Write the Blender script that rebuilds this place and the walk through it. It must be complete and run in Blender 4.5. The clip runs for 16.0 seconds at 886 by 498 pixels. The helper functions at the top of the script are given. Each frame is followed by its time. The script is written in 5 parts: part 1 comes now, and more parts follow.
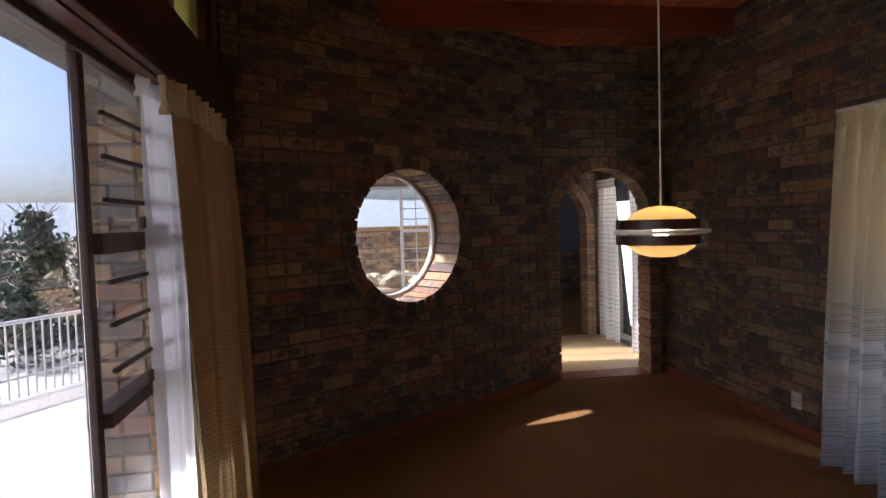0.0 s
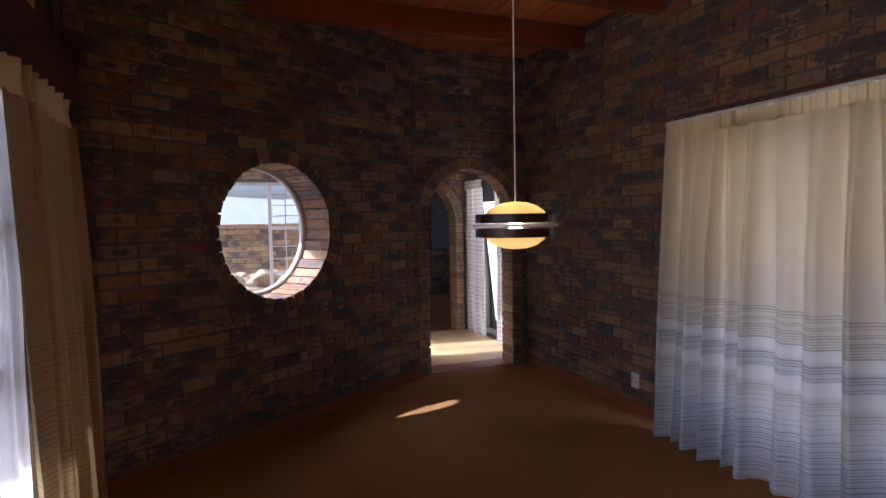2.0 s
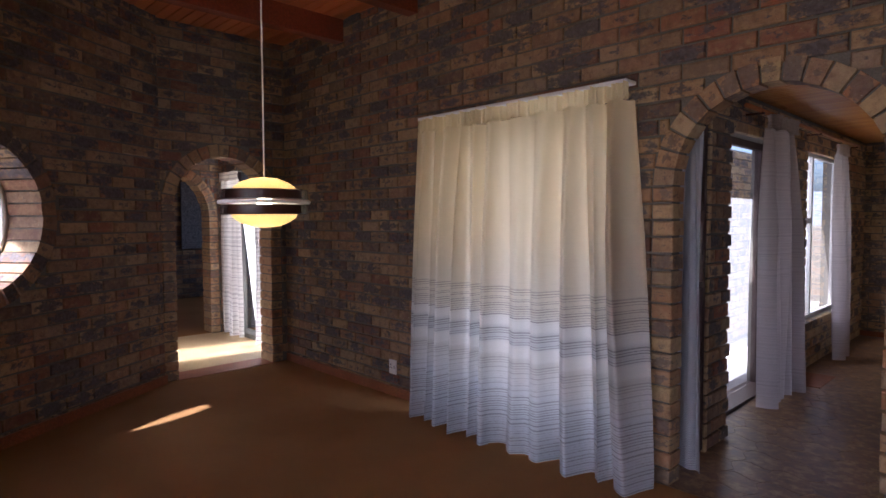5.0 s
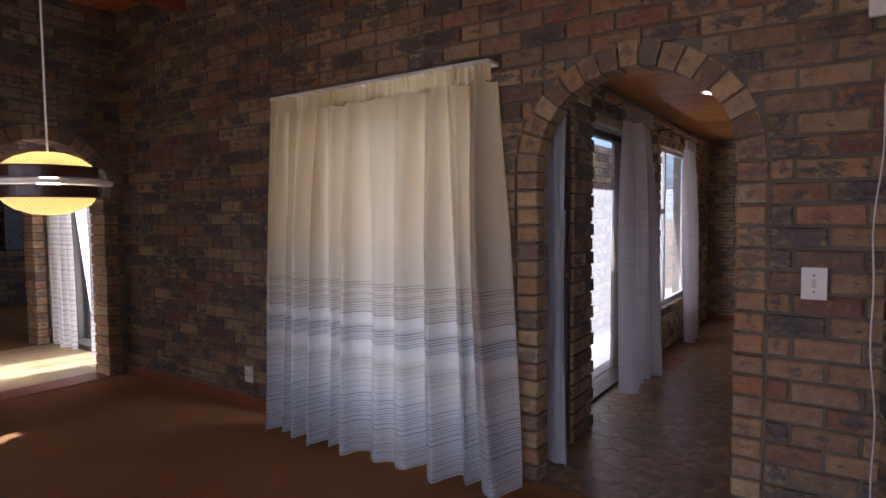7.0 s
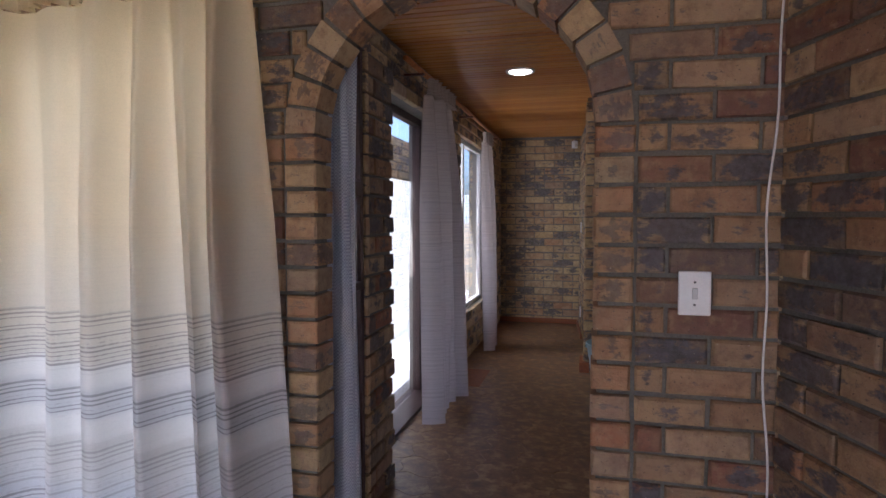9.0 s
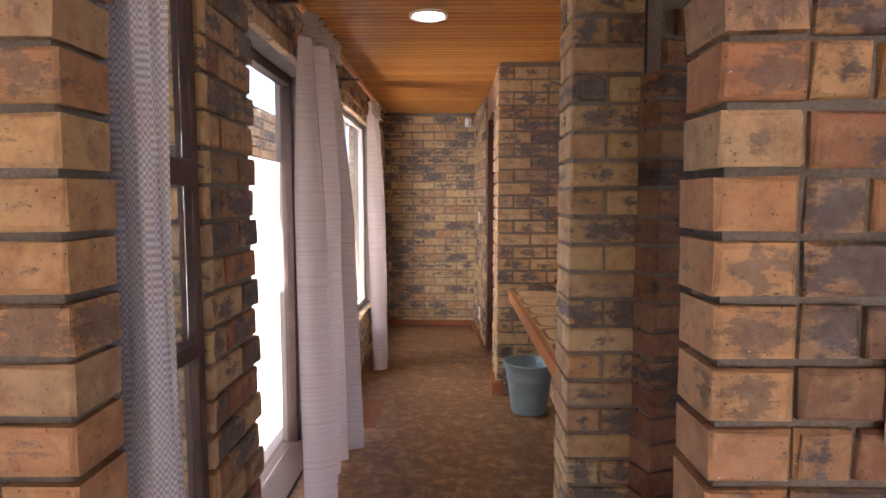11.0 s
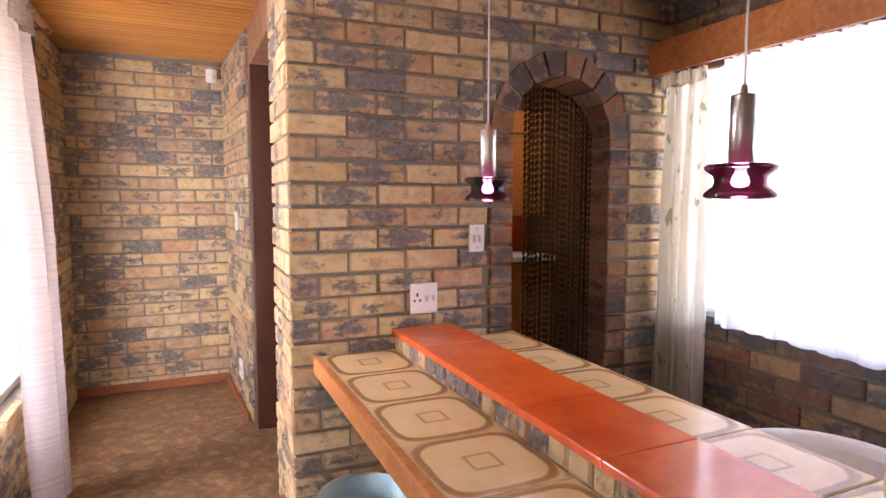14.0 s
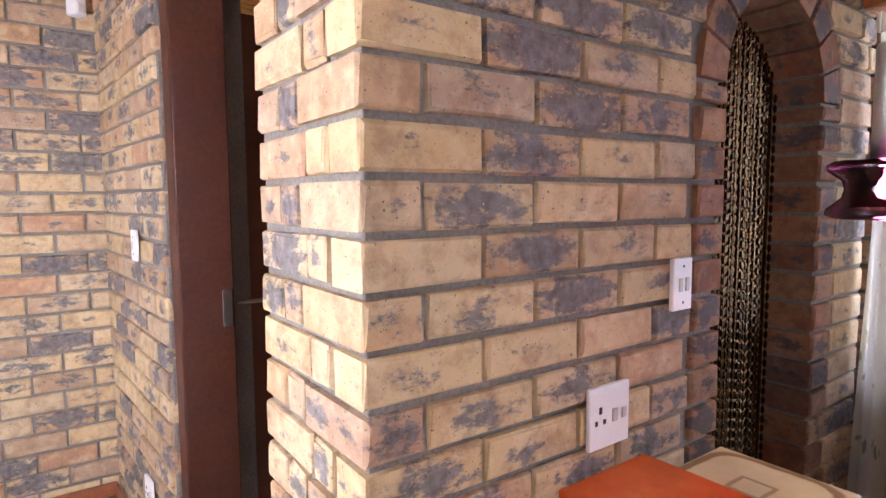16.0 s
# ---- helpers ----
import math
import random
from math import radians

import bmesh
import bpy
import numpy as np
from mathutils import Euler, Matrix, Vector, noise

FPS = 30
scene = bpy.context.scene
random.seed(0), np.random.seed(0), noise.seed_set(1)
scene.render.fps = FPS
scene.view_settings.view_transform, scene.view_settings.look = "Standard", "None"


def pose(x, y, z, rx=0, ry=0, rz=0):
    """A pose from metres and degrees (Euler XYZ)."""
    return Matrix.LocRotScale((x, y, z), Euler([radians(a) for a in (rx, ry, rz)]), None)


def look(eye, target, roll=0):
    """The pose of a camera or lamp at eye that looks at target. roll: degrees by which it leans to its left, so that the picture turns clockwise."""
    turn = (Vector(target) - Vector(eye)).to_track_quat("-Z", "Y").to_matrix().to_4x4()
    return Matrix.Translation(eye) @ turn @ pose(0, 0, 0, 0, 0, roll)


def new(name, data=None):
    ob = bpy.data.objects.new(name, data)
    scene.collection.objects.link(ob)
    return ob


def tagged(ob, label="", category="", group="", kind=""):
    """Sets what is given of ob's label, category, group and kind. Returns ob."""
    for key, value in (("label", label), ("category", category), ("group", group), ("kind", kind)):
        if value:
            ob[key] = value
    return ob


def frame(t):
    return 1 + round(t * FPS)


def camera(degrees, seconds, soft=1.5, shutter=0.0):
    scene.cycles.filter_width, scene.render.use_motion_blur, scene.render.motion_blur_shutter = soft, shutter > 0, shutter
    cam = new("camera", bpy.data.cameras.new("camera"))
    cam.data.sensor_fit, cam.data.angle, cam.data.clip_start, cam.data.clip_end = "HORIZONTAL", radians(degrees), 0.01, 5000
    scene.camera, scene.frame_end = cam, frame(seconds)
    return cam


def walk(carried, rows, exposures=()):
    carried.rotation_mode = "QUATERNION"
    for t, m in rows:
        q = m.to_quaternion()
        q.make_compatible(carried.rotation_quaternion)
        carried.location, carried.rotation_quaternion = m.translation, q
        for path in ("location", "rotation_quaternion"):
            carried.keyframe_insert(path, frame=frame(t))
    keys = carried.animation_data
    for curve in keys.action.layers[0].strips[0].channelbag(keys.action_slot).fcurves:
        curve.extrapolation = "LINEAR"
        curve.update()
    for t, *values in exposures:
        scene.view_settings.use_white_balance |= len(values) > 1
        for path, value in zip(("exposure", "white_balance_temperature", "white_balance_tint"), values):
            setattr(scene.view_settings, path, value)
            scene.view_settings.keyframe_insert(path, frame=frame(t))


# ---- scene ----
cam = camera(74.2, 16.0)
PATH = [
    (0, (1.629, -3.026, 1.541), (-0.343, -2.706, 1.445), -1.7),
    (0.5, (1.658, -3.069, 1.533), (-0.289, -2.621, 1.44), -1.9),
    (1, (1.693, -2.986, 1.521), (-0.236, -2.466, 1.423), -1.2),
    (1.5, (1.674, -3.015, 1.521), (-0.218, -2.375, 1.419), -1.4),
    (2, (1.702, -3.012, 1.507), (-0.157, -2.281, 1.404), -1.0),
    (2.5, (1.706, -3.026, 1.489), (-0.105, -2.183, 1.389), -0.9),
    (3, (1.698, -3.041, 1.49), (-0.053, -2.081, 1.384), -0.7),
    (3.5, (1.712, -3.037, 1.476), (0.031, -1.958, 1.37), -0.6),
    (4, (1.722, -3.023, 1.453), (0.116, -1.836, 1.346), -0.5),
    (6.3, (1.643, -2.758, 1.366), (0.416, -1.182, 1.263), -0.3),
    (6.5, (1.639, -2.729, 1.368), (0.437, -1.134, 1.259), -0.4),
    (7, (1.607, -2.662, 1.361), (0.479, -1.015, 1.249), -0.5),
    (7.5, (1.543, -2.527, 1.328), (0.544, -0.797, 1.222), -0.3),
    (8, (1.469, -2.352, 1.326), (0.63, -0.539, 1.222), -0.2),
    (8.5, (1.372, -2.043, 1.297), (0.698, -0.163, 1.201), -0.1),
    (9, (1.226, -1.778, 1.302), (0.743, 0.16, 1.197), -0.0),
    (9.2, (1.22, -1.67, 1.285), (0.742, 0.269, 1.188), 0.1),
    (11.3, (0.832, -0.636, 1.368), (0.889, 1.356, 1.201), 0.3),
    (11.5, (0.808, -0.525, 1.369), (0.921, 1.465, 1.204), 0.6),
    (12, (0.787, -0.237, 1.367), (1.061, 1.737, 1.202), 0.7),
    (12.5, (0.806, 0.084, 1.36), (1.224, 2.033, 1.192), 0.7),
    (13, (0.794, 0.387, 1.354), (1.327, 2.306, 1.18), 0.5),
    (13.5, (0.798, 0.712, 1.353), (1.497, 2.577, 1.179), 0.2),
    (14, (0.837, 1.052, 1.344), (1.643, 2.874, 1.171), 0.1),
    (14.5, (0.817, 1.416, 1.346), (1.705, 3.2, 1.172), -0.2),
    (15, (0.786, 1.76, 1.365), (1.766, 3.495, 1.191), -0.1),
    (15.5, (0.812, 2.16, 1.356), (1.882, 3.84, 1.187), -0.1),
    (16, (0.8, 2.532, 1.367), (1.966, 4.148, 1.193), -0.4),
]
walk(cam, [(t, look(eye, target, roll)) for t, eye, target, roll in PATH],
     exposures=[(0.0, 0.7, 5600, 19), (2.5, 1.05, 5300, 24), (4.0, 1.55, 5350, 24), (6.5, 1.25, 5450, 24), (9.0, 1.65, 5350, 19), (11.5, 3.05, 6700, 27), (12.0, 3.15, 6350, 26), (13.0, 3.55, 6050, 25), (13.5, 3.65, 6600, 27), (14.0, 3.85, 6250, 26), (15.0, 4.05, 5750, 24), (16.0, 3.85, 5500, 24)])

# ---- world and sun ----
SUN_WAY = Vector((0.186, 1.27, -1.44)).normalized()      # the way the sunlight travels
world = bpy.data.worlds.new("world")
scene.world = world
world.use_nodes = True
wn = world.node_tree.nodes
sky = wn.new("ShaderNodeTexSky")
sky.sky_type, sky.sun_disc = "NISHITA", False
sky.air_density, sky.dust_density = 0.8, 4.0
sky.sun_elevation = math.asin(-SUN_WAY.z)
sky.sun_rotation = math.atan2(-SUN_WAY.x, -SUN_WAY.y)
world.node_tree.links.new(sky.outputs[0], wn["Background"].inputs[0])
wn["Background"].inputs[1].default_value = 0.15
sun = new("sun", bpy.data.lights.new("sun", "SUN"))
sun.data.energy, sun.data.angle, sun.data.color = 5.0, radians(0.5), (1.0, 0.93, 0.82)
sun.rotation_mode = "QUATERNION"
sun.rotation_quaternion = SUN_WAY.to_track_quat("-Z", "Y")


def sky_window(name, eye, aim, sx, sz, watts, tint=(0.85, 0.93, 1.0)):
    """An area lamp in a window's opening that stands in for the sky's light, or an added fill lamp."""
    ob = new(name, bpy.data.lights.new(name, "AREA"))
    ob.data.shape, ob.data.size, ob.data.size_y, ob.data.energy, ob.data.color = "RECTANGLE", sx, sz, watts, tint
    ob.matrix_world = look(eye, aim)
    return ob


sky_window("skylight_lamp_2", (-0.08, 2.2, 0.82), (3, 2.2, 0.75), 1.2, 1.5, 2.6, (1.0, 0.95, 0.87))
sky_window("skylight_lamp_3", (-0.13, 3.68, 1.25), (3, 4.85, 1.0), 0.62, 1.5, 4.8, (1.0, 0.95, 0.87))
sky_window("skylight_lamp_4", (3.2, 2.1, 1.35), (0, 2.1, 1.1), 2.2, 1.3, 3)
sky_window("skylight_lamp_6", (-0.70, 0.14, 1.08), (-0.70, -3, 1.0), 1.36, 1.6, 14, (1.0, 0.97, 0.9))
sky_window("skylight_lamp_7", (-4.75, 0.37, 1.05), (-4.75, -2, 0.8), 1.0, 1.8, 10, (1.0, 0.93, 0.8))
sky_window("skylight_lamp_8", (2.98, 0.78, 1.35), (0, 0.9, 1.15), 0.5, 1.0, 0.8, (1.0, 0.96, 0.9))
# added fill for the dark room, whose real source is unknown
sky_window("skylight_lamp_5", (-7.5, 2.38, 1.45), (-7.2, 0, 0.6), 1.3, 1.0, 2.0)
# unseen lamp added to brighten the pantry behind the beads
sky_window("pantry_lamp", (2.62, 4.15, 2.27), (2.62, 4.151, 0), 0.22, 0.22, 0.6, (1.0, 0.88, 0.7))


# ---- materials ----
def base_mat(name):
    m = bpy.data.materials.new(name)
    m.use_nodes = True
    return m, m.node_tree.nodes, m.node_tree.links, m.node_tree.nodes["Principled BSDF"]


def rgb(c):
    return (c[0], c[1], c[2], 1.0)


def mixer(nodes, links, fac, a, b, mode="MIX"):
    n = nodes.new("ShaderNodeMix")
    n.data_type, n.blend_type = "RGBA", mode
    for sock, v in ((n.inputs["Factor"], fac), (n.inputs[6], a), (n.inputs[7], b)):
        if isinstance(v, (int, float)):
            sock.default_value = v
        elif isinstance(v, tuple):
            sock.default_value = rgb(v)
        else:
            links.new(v, sock)
    return n.outputs[2]


def noise_node(nodes, links, vec, scale, detail=4.0, rough=0.6, w=None):
    n = nodes.new("ShaderNodeTexNoise")
    n.inputs["Scale"].default_value, n.inputs["Detail"].default_value, n.inputs["Roughness"].default_value = scale, detail, rough
    if vec is not None:
        links.new(vec, n.inputs["Vector"])
    if w is not None:
        n.noise_dimensions = "4D"
        links.new(w, n.inputs["W"])
    return n.outputs["Fac"]


def ramp(nodes, links, fac, stops, interp="LINEAR"):
    r = nodes.new("ShaderNodeValToRGB")
    r.color_ramp.interpolation = interp
    e = r.color_ramp.elements
    while len(e) < len(stops):
        e.new(0.5)
    for el, (p, c) in zip(e, stops):
        el.position, el.color = p, rgb(c) if isinstance(c, tuple) else (c, c, c, 1)
    links.new(fac, r.inputs[0])
    return r.outputs[0]


def calc(nodes, links, op, a, b=0.0):
    n = nodes.new("ShaderNodeMath")
    n.operation = op
    for sock, v in zip(n.inputs, (a, b)):
        if isinstance(v, (int, float)):
            sock.default_value = v
        else:
            links.new(v, sock)
    return n.outputs[0]


def bumped(nodes, links, bsdf, height, strength, dist=0.004):
    b = nodes.new("ShaderNodeBump")
    b.inputs["Strength"].default_value, b.inputs["Distance"].default_value = strength, dist
    links.new(height, b.inputs["Height"])
    links.new(b.outputs[0], bsdf.inputs["Normal"])


def surface(name, a, b, scale=6.0, fine=80.0, rough=0.6, bump=0.25, metal=0.0, spec=0.5, dark=0.35):
    """Two colours that drift into each other, with fine grain over them."""
    m, n, l, p = base_mat(name)
    co = n.new("ShaderNodeTexCoord").outputs["Object"]
    big = ramp(n, l, noise_node(n, l, co, scale), [(0.3, 0.0), (0.7, 1.0)])
    small = noise_node(n, l, co, fine, 3.0)
    col = mixer(n, l, big, a, b)
    grain = ramp(n, l, small, [(0.3, 1.0 - dark), (0.65, 1.0)])
    l.new(mixer(n, l, 1.0, col, grain, "MULTIPLY"), p.inputs["Base Color"])
    p.inputs["Roughness"].default_value, p.inputs["Metallic"].default_value = rough, metal
    p.inputs["Specular IOR Level"].default_value = spec
    if bump:
        bumped(n, l, p, small, bump)
    return m


def brick_mat(name, stops, worn=(0.52, 0.39, 0.23), dark=(0.17, 0.168, 0.188), umber=(0.14, 0.075, 0.045), smear=0.86, mix=0.45):
    m, n, l, p = base_mat(name)
    co = n.new("ShaderNodeTexCoord")
    geo = n.new("ShaderNodeNewGeometry").outputs["Random Per Island"]
    rnd = calc(n, l, "FRACT", calc(n, l, "ADD", n.new("ShaderNodeObjectInfo").outputs["Random"], geo))
    w = calc(n, l, "MULTIPLY", rnd, 137.0)
    ob = co.outputs["Object"]
    col = ramp(n, l, rnd, stops)
    patch = noise_node(n, l, ob, 11.0, 5.0, 0.65, w)
    col = mixer(n, l, ramp(n, l, patch, [(0.42, 0.0), (0.66, mix)]), col, worn)
    scorch = noise_node(n, l, ob, 19.0, 6.0, 0.7, w)
    col = mixer(n, l, ramp(n, l, scorch, [(0.46, 0.0), (0.68, 0.75)]), col, umber)
    pale = noise_node(n, l, ob, 26.0, 4.0, 0.6, calc(n, l, "ADD", w, 31.0))
    col = mixer(n, l, ramp(n, l, pale, [(0.52, 0.0), (0.72, 0.5)]), col, worn)
    # fire-flashed heart of the brick face: dark blue-grey smear
    sep = n.new("ShaderNodeSeparateXYZ")
    l.new(co.outputs["UV"], sep.inputs[0])
    du = calc(n, l, "ABSOLUTE", calc(n, l, "SUBTRACT", sep.outputs[0], 0.5))
    dv = calc(n, l, "ABSOLUTE", calc(n, l, "SUBTRACT", sep.outputs[1], 0.5))
    core = calc(n, l, "SUBTRACT", 0.40, calc(n, l, "ADD", calc(n, l, "MULTIPLY", du, 0.75), calc(n, l, "MULTIPLY", dv, 0.7)))
    flat = n.new("ShaderNodeMapping")
    flat.inputs["Scale"].default_value = (0.8, 0.8, 1.7)
    l.new(ob, flat.inputs[0])
    rag = noise_node(n, l, flat.outputs[0], 30.0, 5.0, 0.72, w)
    pick = calc(n, l, "FRACT", calc(n, l, "MULTIPLY", rnd, 17.3))
    sm = calc(n, l, "ADD", calc(n, l, "ADD", calc(n, l, "MULTIPLY", core, 0.7), calc(n, l, "MULTIPLY", calc(n, l, "ADD", rag, patch), 1.25)), calc(n, l, "MULTIPLY", pick, 0.60))
    mask = calc(n, l, "MULTIPLY", calc(n, l, "SUBTRACT", sm, 1.63), 5.5)
    mask = calc(n, l, "MINIMUM", calc(n, l, "MAXIMUM", mask, 0.0), smear)
    flash = ramp(n, l, noise_node(n, l, ob, 45.0, 3.0, 0.6, w), [(0.3, (0.035, 0.034, 0.038)), (0.7, dark)])
    col = mixer(n, l, mask, col, flash)
    pits = noise_node(n, l, ob, 150.0, 2.0, 0.5, w)
    col = mixer(n, l, ramp(n, l, pits, [(0.66, 0.0), (0.71, 0.85)]), col, (0.05, 0.04, 0.035))
    specks = noise_node(n, l, ob, 190.0, 1.0, 0.5, w)
    col = mixer(n, l, ramp(n, l, specks, [(0.76, 0.0), (0.79, 0.9)]), col, (0.7, 0.66, 0.58))
    l.new(col, p.inputs["Base Color"])
    p.inputs["Roughness"].default_value = 0.8
    h = mixer(n, l, 0.5, rag, pits)
    bumped(n, l, p, h, 0.5, 0.006)
    return m


M_BRICK = brick_mat("brick_face", [(0.0, (0.27, 0.155, 0.08)), (0.12, (0.42, 0.285, 0.15)), (0.26, (0.26, 0.10, 0.055)), (0.38, (0.12, 0.078, 0.06)), (0.5, (0.43, 0.31, 0.18)),
                                   (0.62, (0.20, 0.075, 0.048)), (0.72, (0.11, 0.085, 0.075)), (0.84, (0.38, 0.25, 0.135)), (0.92, (0.21, 0.13, 0.085)), (1.0, (0.30, 0.225, 0.155))],
                    (0.44, 0.31, 0.16), (0.115, 0.113, 0.128), mix=0.3)
M_YBRICK = brick_mat("yellow_brick_face", [(0.0, (0.50, 0.35, 0.17)), (0.15, (0.58, 0.44, 0.23)), (0.3, (0.45, 0.28, 0.14)), (0.42, (0.38, 0.26, 0.16)),
                                           (0.55, (0.62, 0.48, 0.27)), (0.7, (0.43, 0.24, 0.13)), (0.78, (0.36, 0.26, 0.18)), (0.88, (0.57, 0.42, 0.22)), (1.0, (0.48, 0.37, 0.22))],
                     (0.64, 0.51, 0.31), (0.19, 0.185, 0.21), (0.27, 0.16, 0.085))
M_DARKBRICK = brick_mat("dark_brick_face", [(0.0, (0.22, 0.085, 0.045)), (0.3, (0.32, 0.17, 0.08)), (0.5, (0.15, 0.075, 0.05)), (0.75, (0.30, 0.13, 0.065)), (1.0, (0.36, 0.21, 0.11))],
                        (0.38, 0.24, 0.12), (0.08, 0.078, 0.085), (0.12, 0.055, 0.035), mix=0.35)
M_ARCHBRICK = brick_mat("arch_brick_face", [(0.0, (0.44, 0.30, 0.15)), (0.25, (0.34, 0.15, 0.075)), (0.45, (0.48, 0.35, 0.18)), (0.65, (0.38, 0.20, 0.10)), (0.8, (0.30, 0.20, 0.13)), (1.0, (0.46, 0.36, 0.21))],
                        (0.50, 0.37, 0.20), (0.12, 0.115, 0.125), (0.18, 0.095, 0.055), smear=0.6, mix=0.35)
M_MORTAR = surface("mortar", (0.15, 0.14, 0.12), (0.20, 0.188, 0.165), 5, 120, 0.95, 0.5)
M_YMORTAR = surface("pale_mortar", (0.22, 0.20, 0.17), (0.29, 0.265, 0.23), 5, 120, 0.95, 0.5)
M_CARPET = surface("carpet", (0.32, 0.165, 0.062), (0.38, 0.20, 0.08), 1.6, 350, 1.0, 0.7, spec=0.1)
M_SKIRT = surface("stained_skirting_wood", (0.28, 0.085, 0.03), (0.36, 0.12, 0.04), 5, 60, 0.5, 0.15)
M_TIMBER = surface("dark_timber", (0.075, 0.022, 0.012), (0.115, 0.036, 0.018), 4, 60, 0.45, 0.2)
M_BEAM = surface("red_stained_beam", (0.24, 0.052, 0.022), (0.32, 0.075, 0.03), 3, 50, 0.45, 0.2)
M_STEEL = surface("brown_painted_steel", (0.075, 0.042, 0.036), (0.10, 0.058, 0.05), 8, 120, 0.45, 0.1)
M_WHITESTEEL = surface("white_painted_steel", (0.72, 0.70, 0.68), (0.8, 0.79, 0.77), 8, 120, 0.4, 0.1, dark=0.1)
M_PLASTIC = surface("white_plastic", (0.78, 0.78, 0.77), (0.82, 0.82, 0.81), 10, 200, 0.35, 0.03, dark=0.06)
M_ROCKER = surface("grey_rocker", (0.50, 0.50, 0.49), (0.55, 0.55, 0.54), 10, 200, 0.35, 0.03, dark=0.06)
M_DARKPL = surface("dark_slot", (0.03, 0.03, 0.03), (0.05, 0.05, 0.05), 10, 200, 0.5, 0.0)
M_TANWOOD = surface("varnished_edge_wood", (0.48, 0.17, 0.045), (0.58, 0.24, 0.07), 6, 40, 0.35, 0.1)
M_PAVE = surface("sunlit_paving", (0.56, 0.53, 0.48), (0.66, 0.63, 0.58), 2.0, 60, 0.9, 0.3)
M_GROUND = surface("dry_ground", (0.30, 0.24, 0.17), (0.38, 0.32, 0.23), 0.5, 8, 1.0, 0.3)
M_CHROME = surface("brushed_metal", (0.62, 0.60, 0.58), (0.7, 0.68, 0.66), 30, 300, 0.28, 0.05, metal=1.0, dark=0.15)
M_BUCKET = surface("galvanised_bucket", (0.28, 0.44, 0.52), (0.39, 0.55, 0.62), 14, 160, 0.42, 0.15, metal=0.35, dark=0.2)
M_CEMENT = surface("render_white", (0.66, 0.62, 0.56), (0.74, 0.70, 0.65), 3, 70, 0.9, 0.2, dark=0.12)


def glass_mat(name, tint=(0.95, 0.97, 0.97), rough=0.0):
    m, n, l, p = base_mat(name)
    p.inputs["Base Color"].default_value = rgb(tint)
    p.inputs["Roughness"].default_value, p.inputs["Transmission Weight"].default_value = rough, 1.0
    p.inputs["IOR"].default_value = 1.45
    return m


M_GLASS = glass_mat("window_glass")
M_YGLASS = glass_mat("yellow_ripple_glass", (0.92, 0.78, 0.16), 0.35)


def planks_mat(name, a, b, c, rough=0.4):
    """Varnished boards: each board its own tone, long grain along local x."""
    m, n, l, p = base_mat(name)
    co = n.new("ShaderNodeTexCoord").outputs["Object"]
    geo = n.new("ShaderNodeNewGeometry").outputs["Random Per Island"]
    mp = n.new("ShaderNodeMapping")
    mp.inputs["Scale"].default_value = (1.2, 22.0, 22.0)
    l.new(co, mp.inputs[0])
    grain = noise_node(n, l, mp.outputs[0], 3.0, 6.0, 0.65, calc(n, l, "MULTIPLY", geo, 60.0))
    col = ramp(n, l, calc(n, l, "ADD", calc(n, l, "MULTIPLY", geo, 0.55), calc(n, l, "MULTIPLY", grain, 0.5)), [(0.15, a), (0.5, b), (0.85, c)])
    knots = noise_node(n, l, co, 7.0, 2.0, 0.5, calc(n, l, "MULTIPLY", geo, 60.0))
    col = mixer(n, l, ramp(n, l, knots, [(0.73, 0.0), (0.78, 0.8)]), col, (0.10, 0.035, 0.012))
    l.new(col, p.inputs["Base Color"])
    p.inputs["Roughness"].default_value = rough
    bumped(n, l, p, grain, 0.12, 0.002)
    return m


M_PINE = planks_mat("pine_ceiling", (0.40, 0.13, 0.025), (0.50, 0.20, 0.035), (0.58, 0.27, 0.055))
M_REDPINE = planks_mat("red_pine_ceiling", (0.44, 0.11, 0.03), (0.58, 0.17, 0.045), (0.66, 0.23, 0.065))


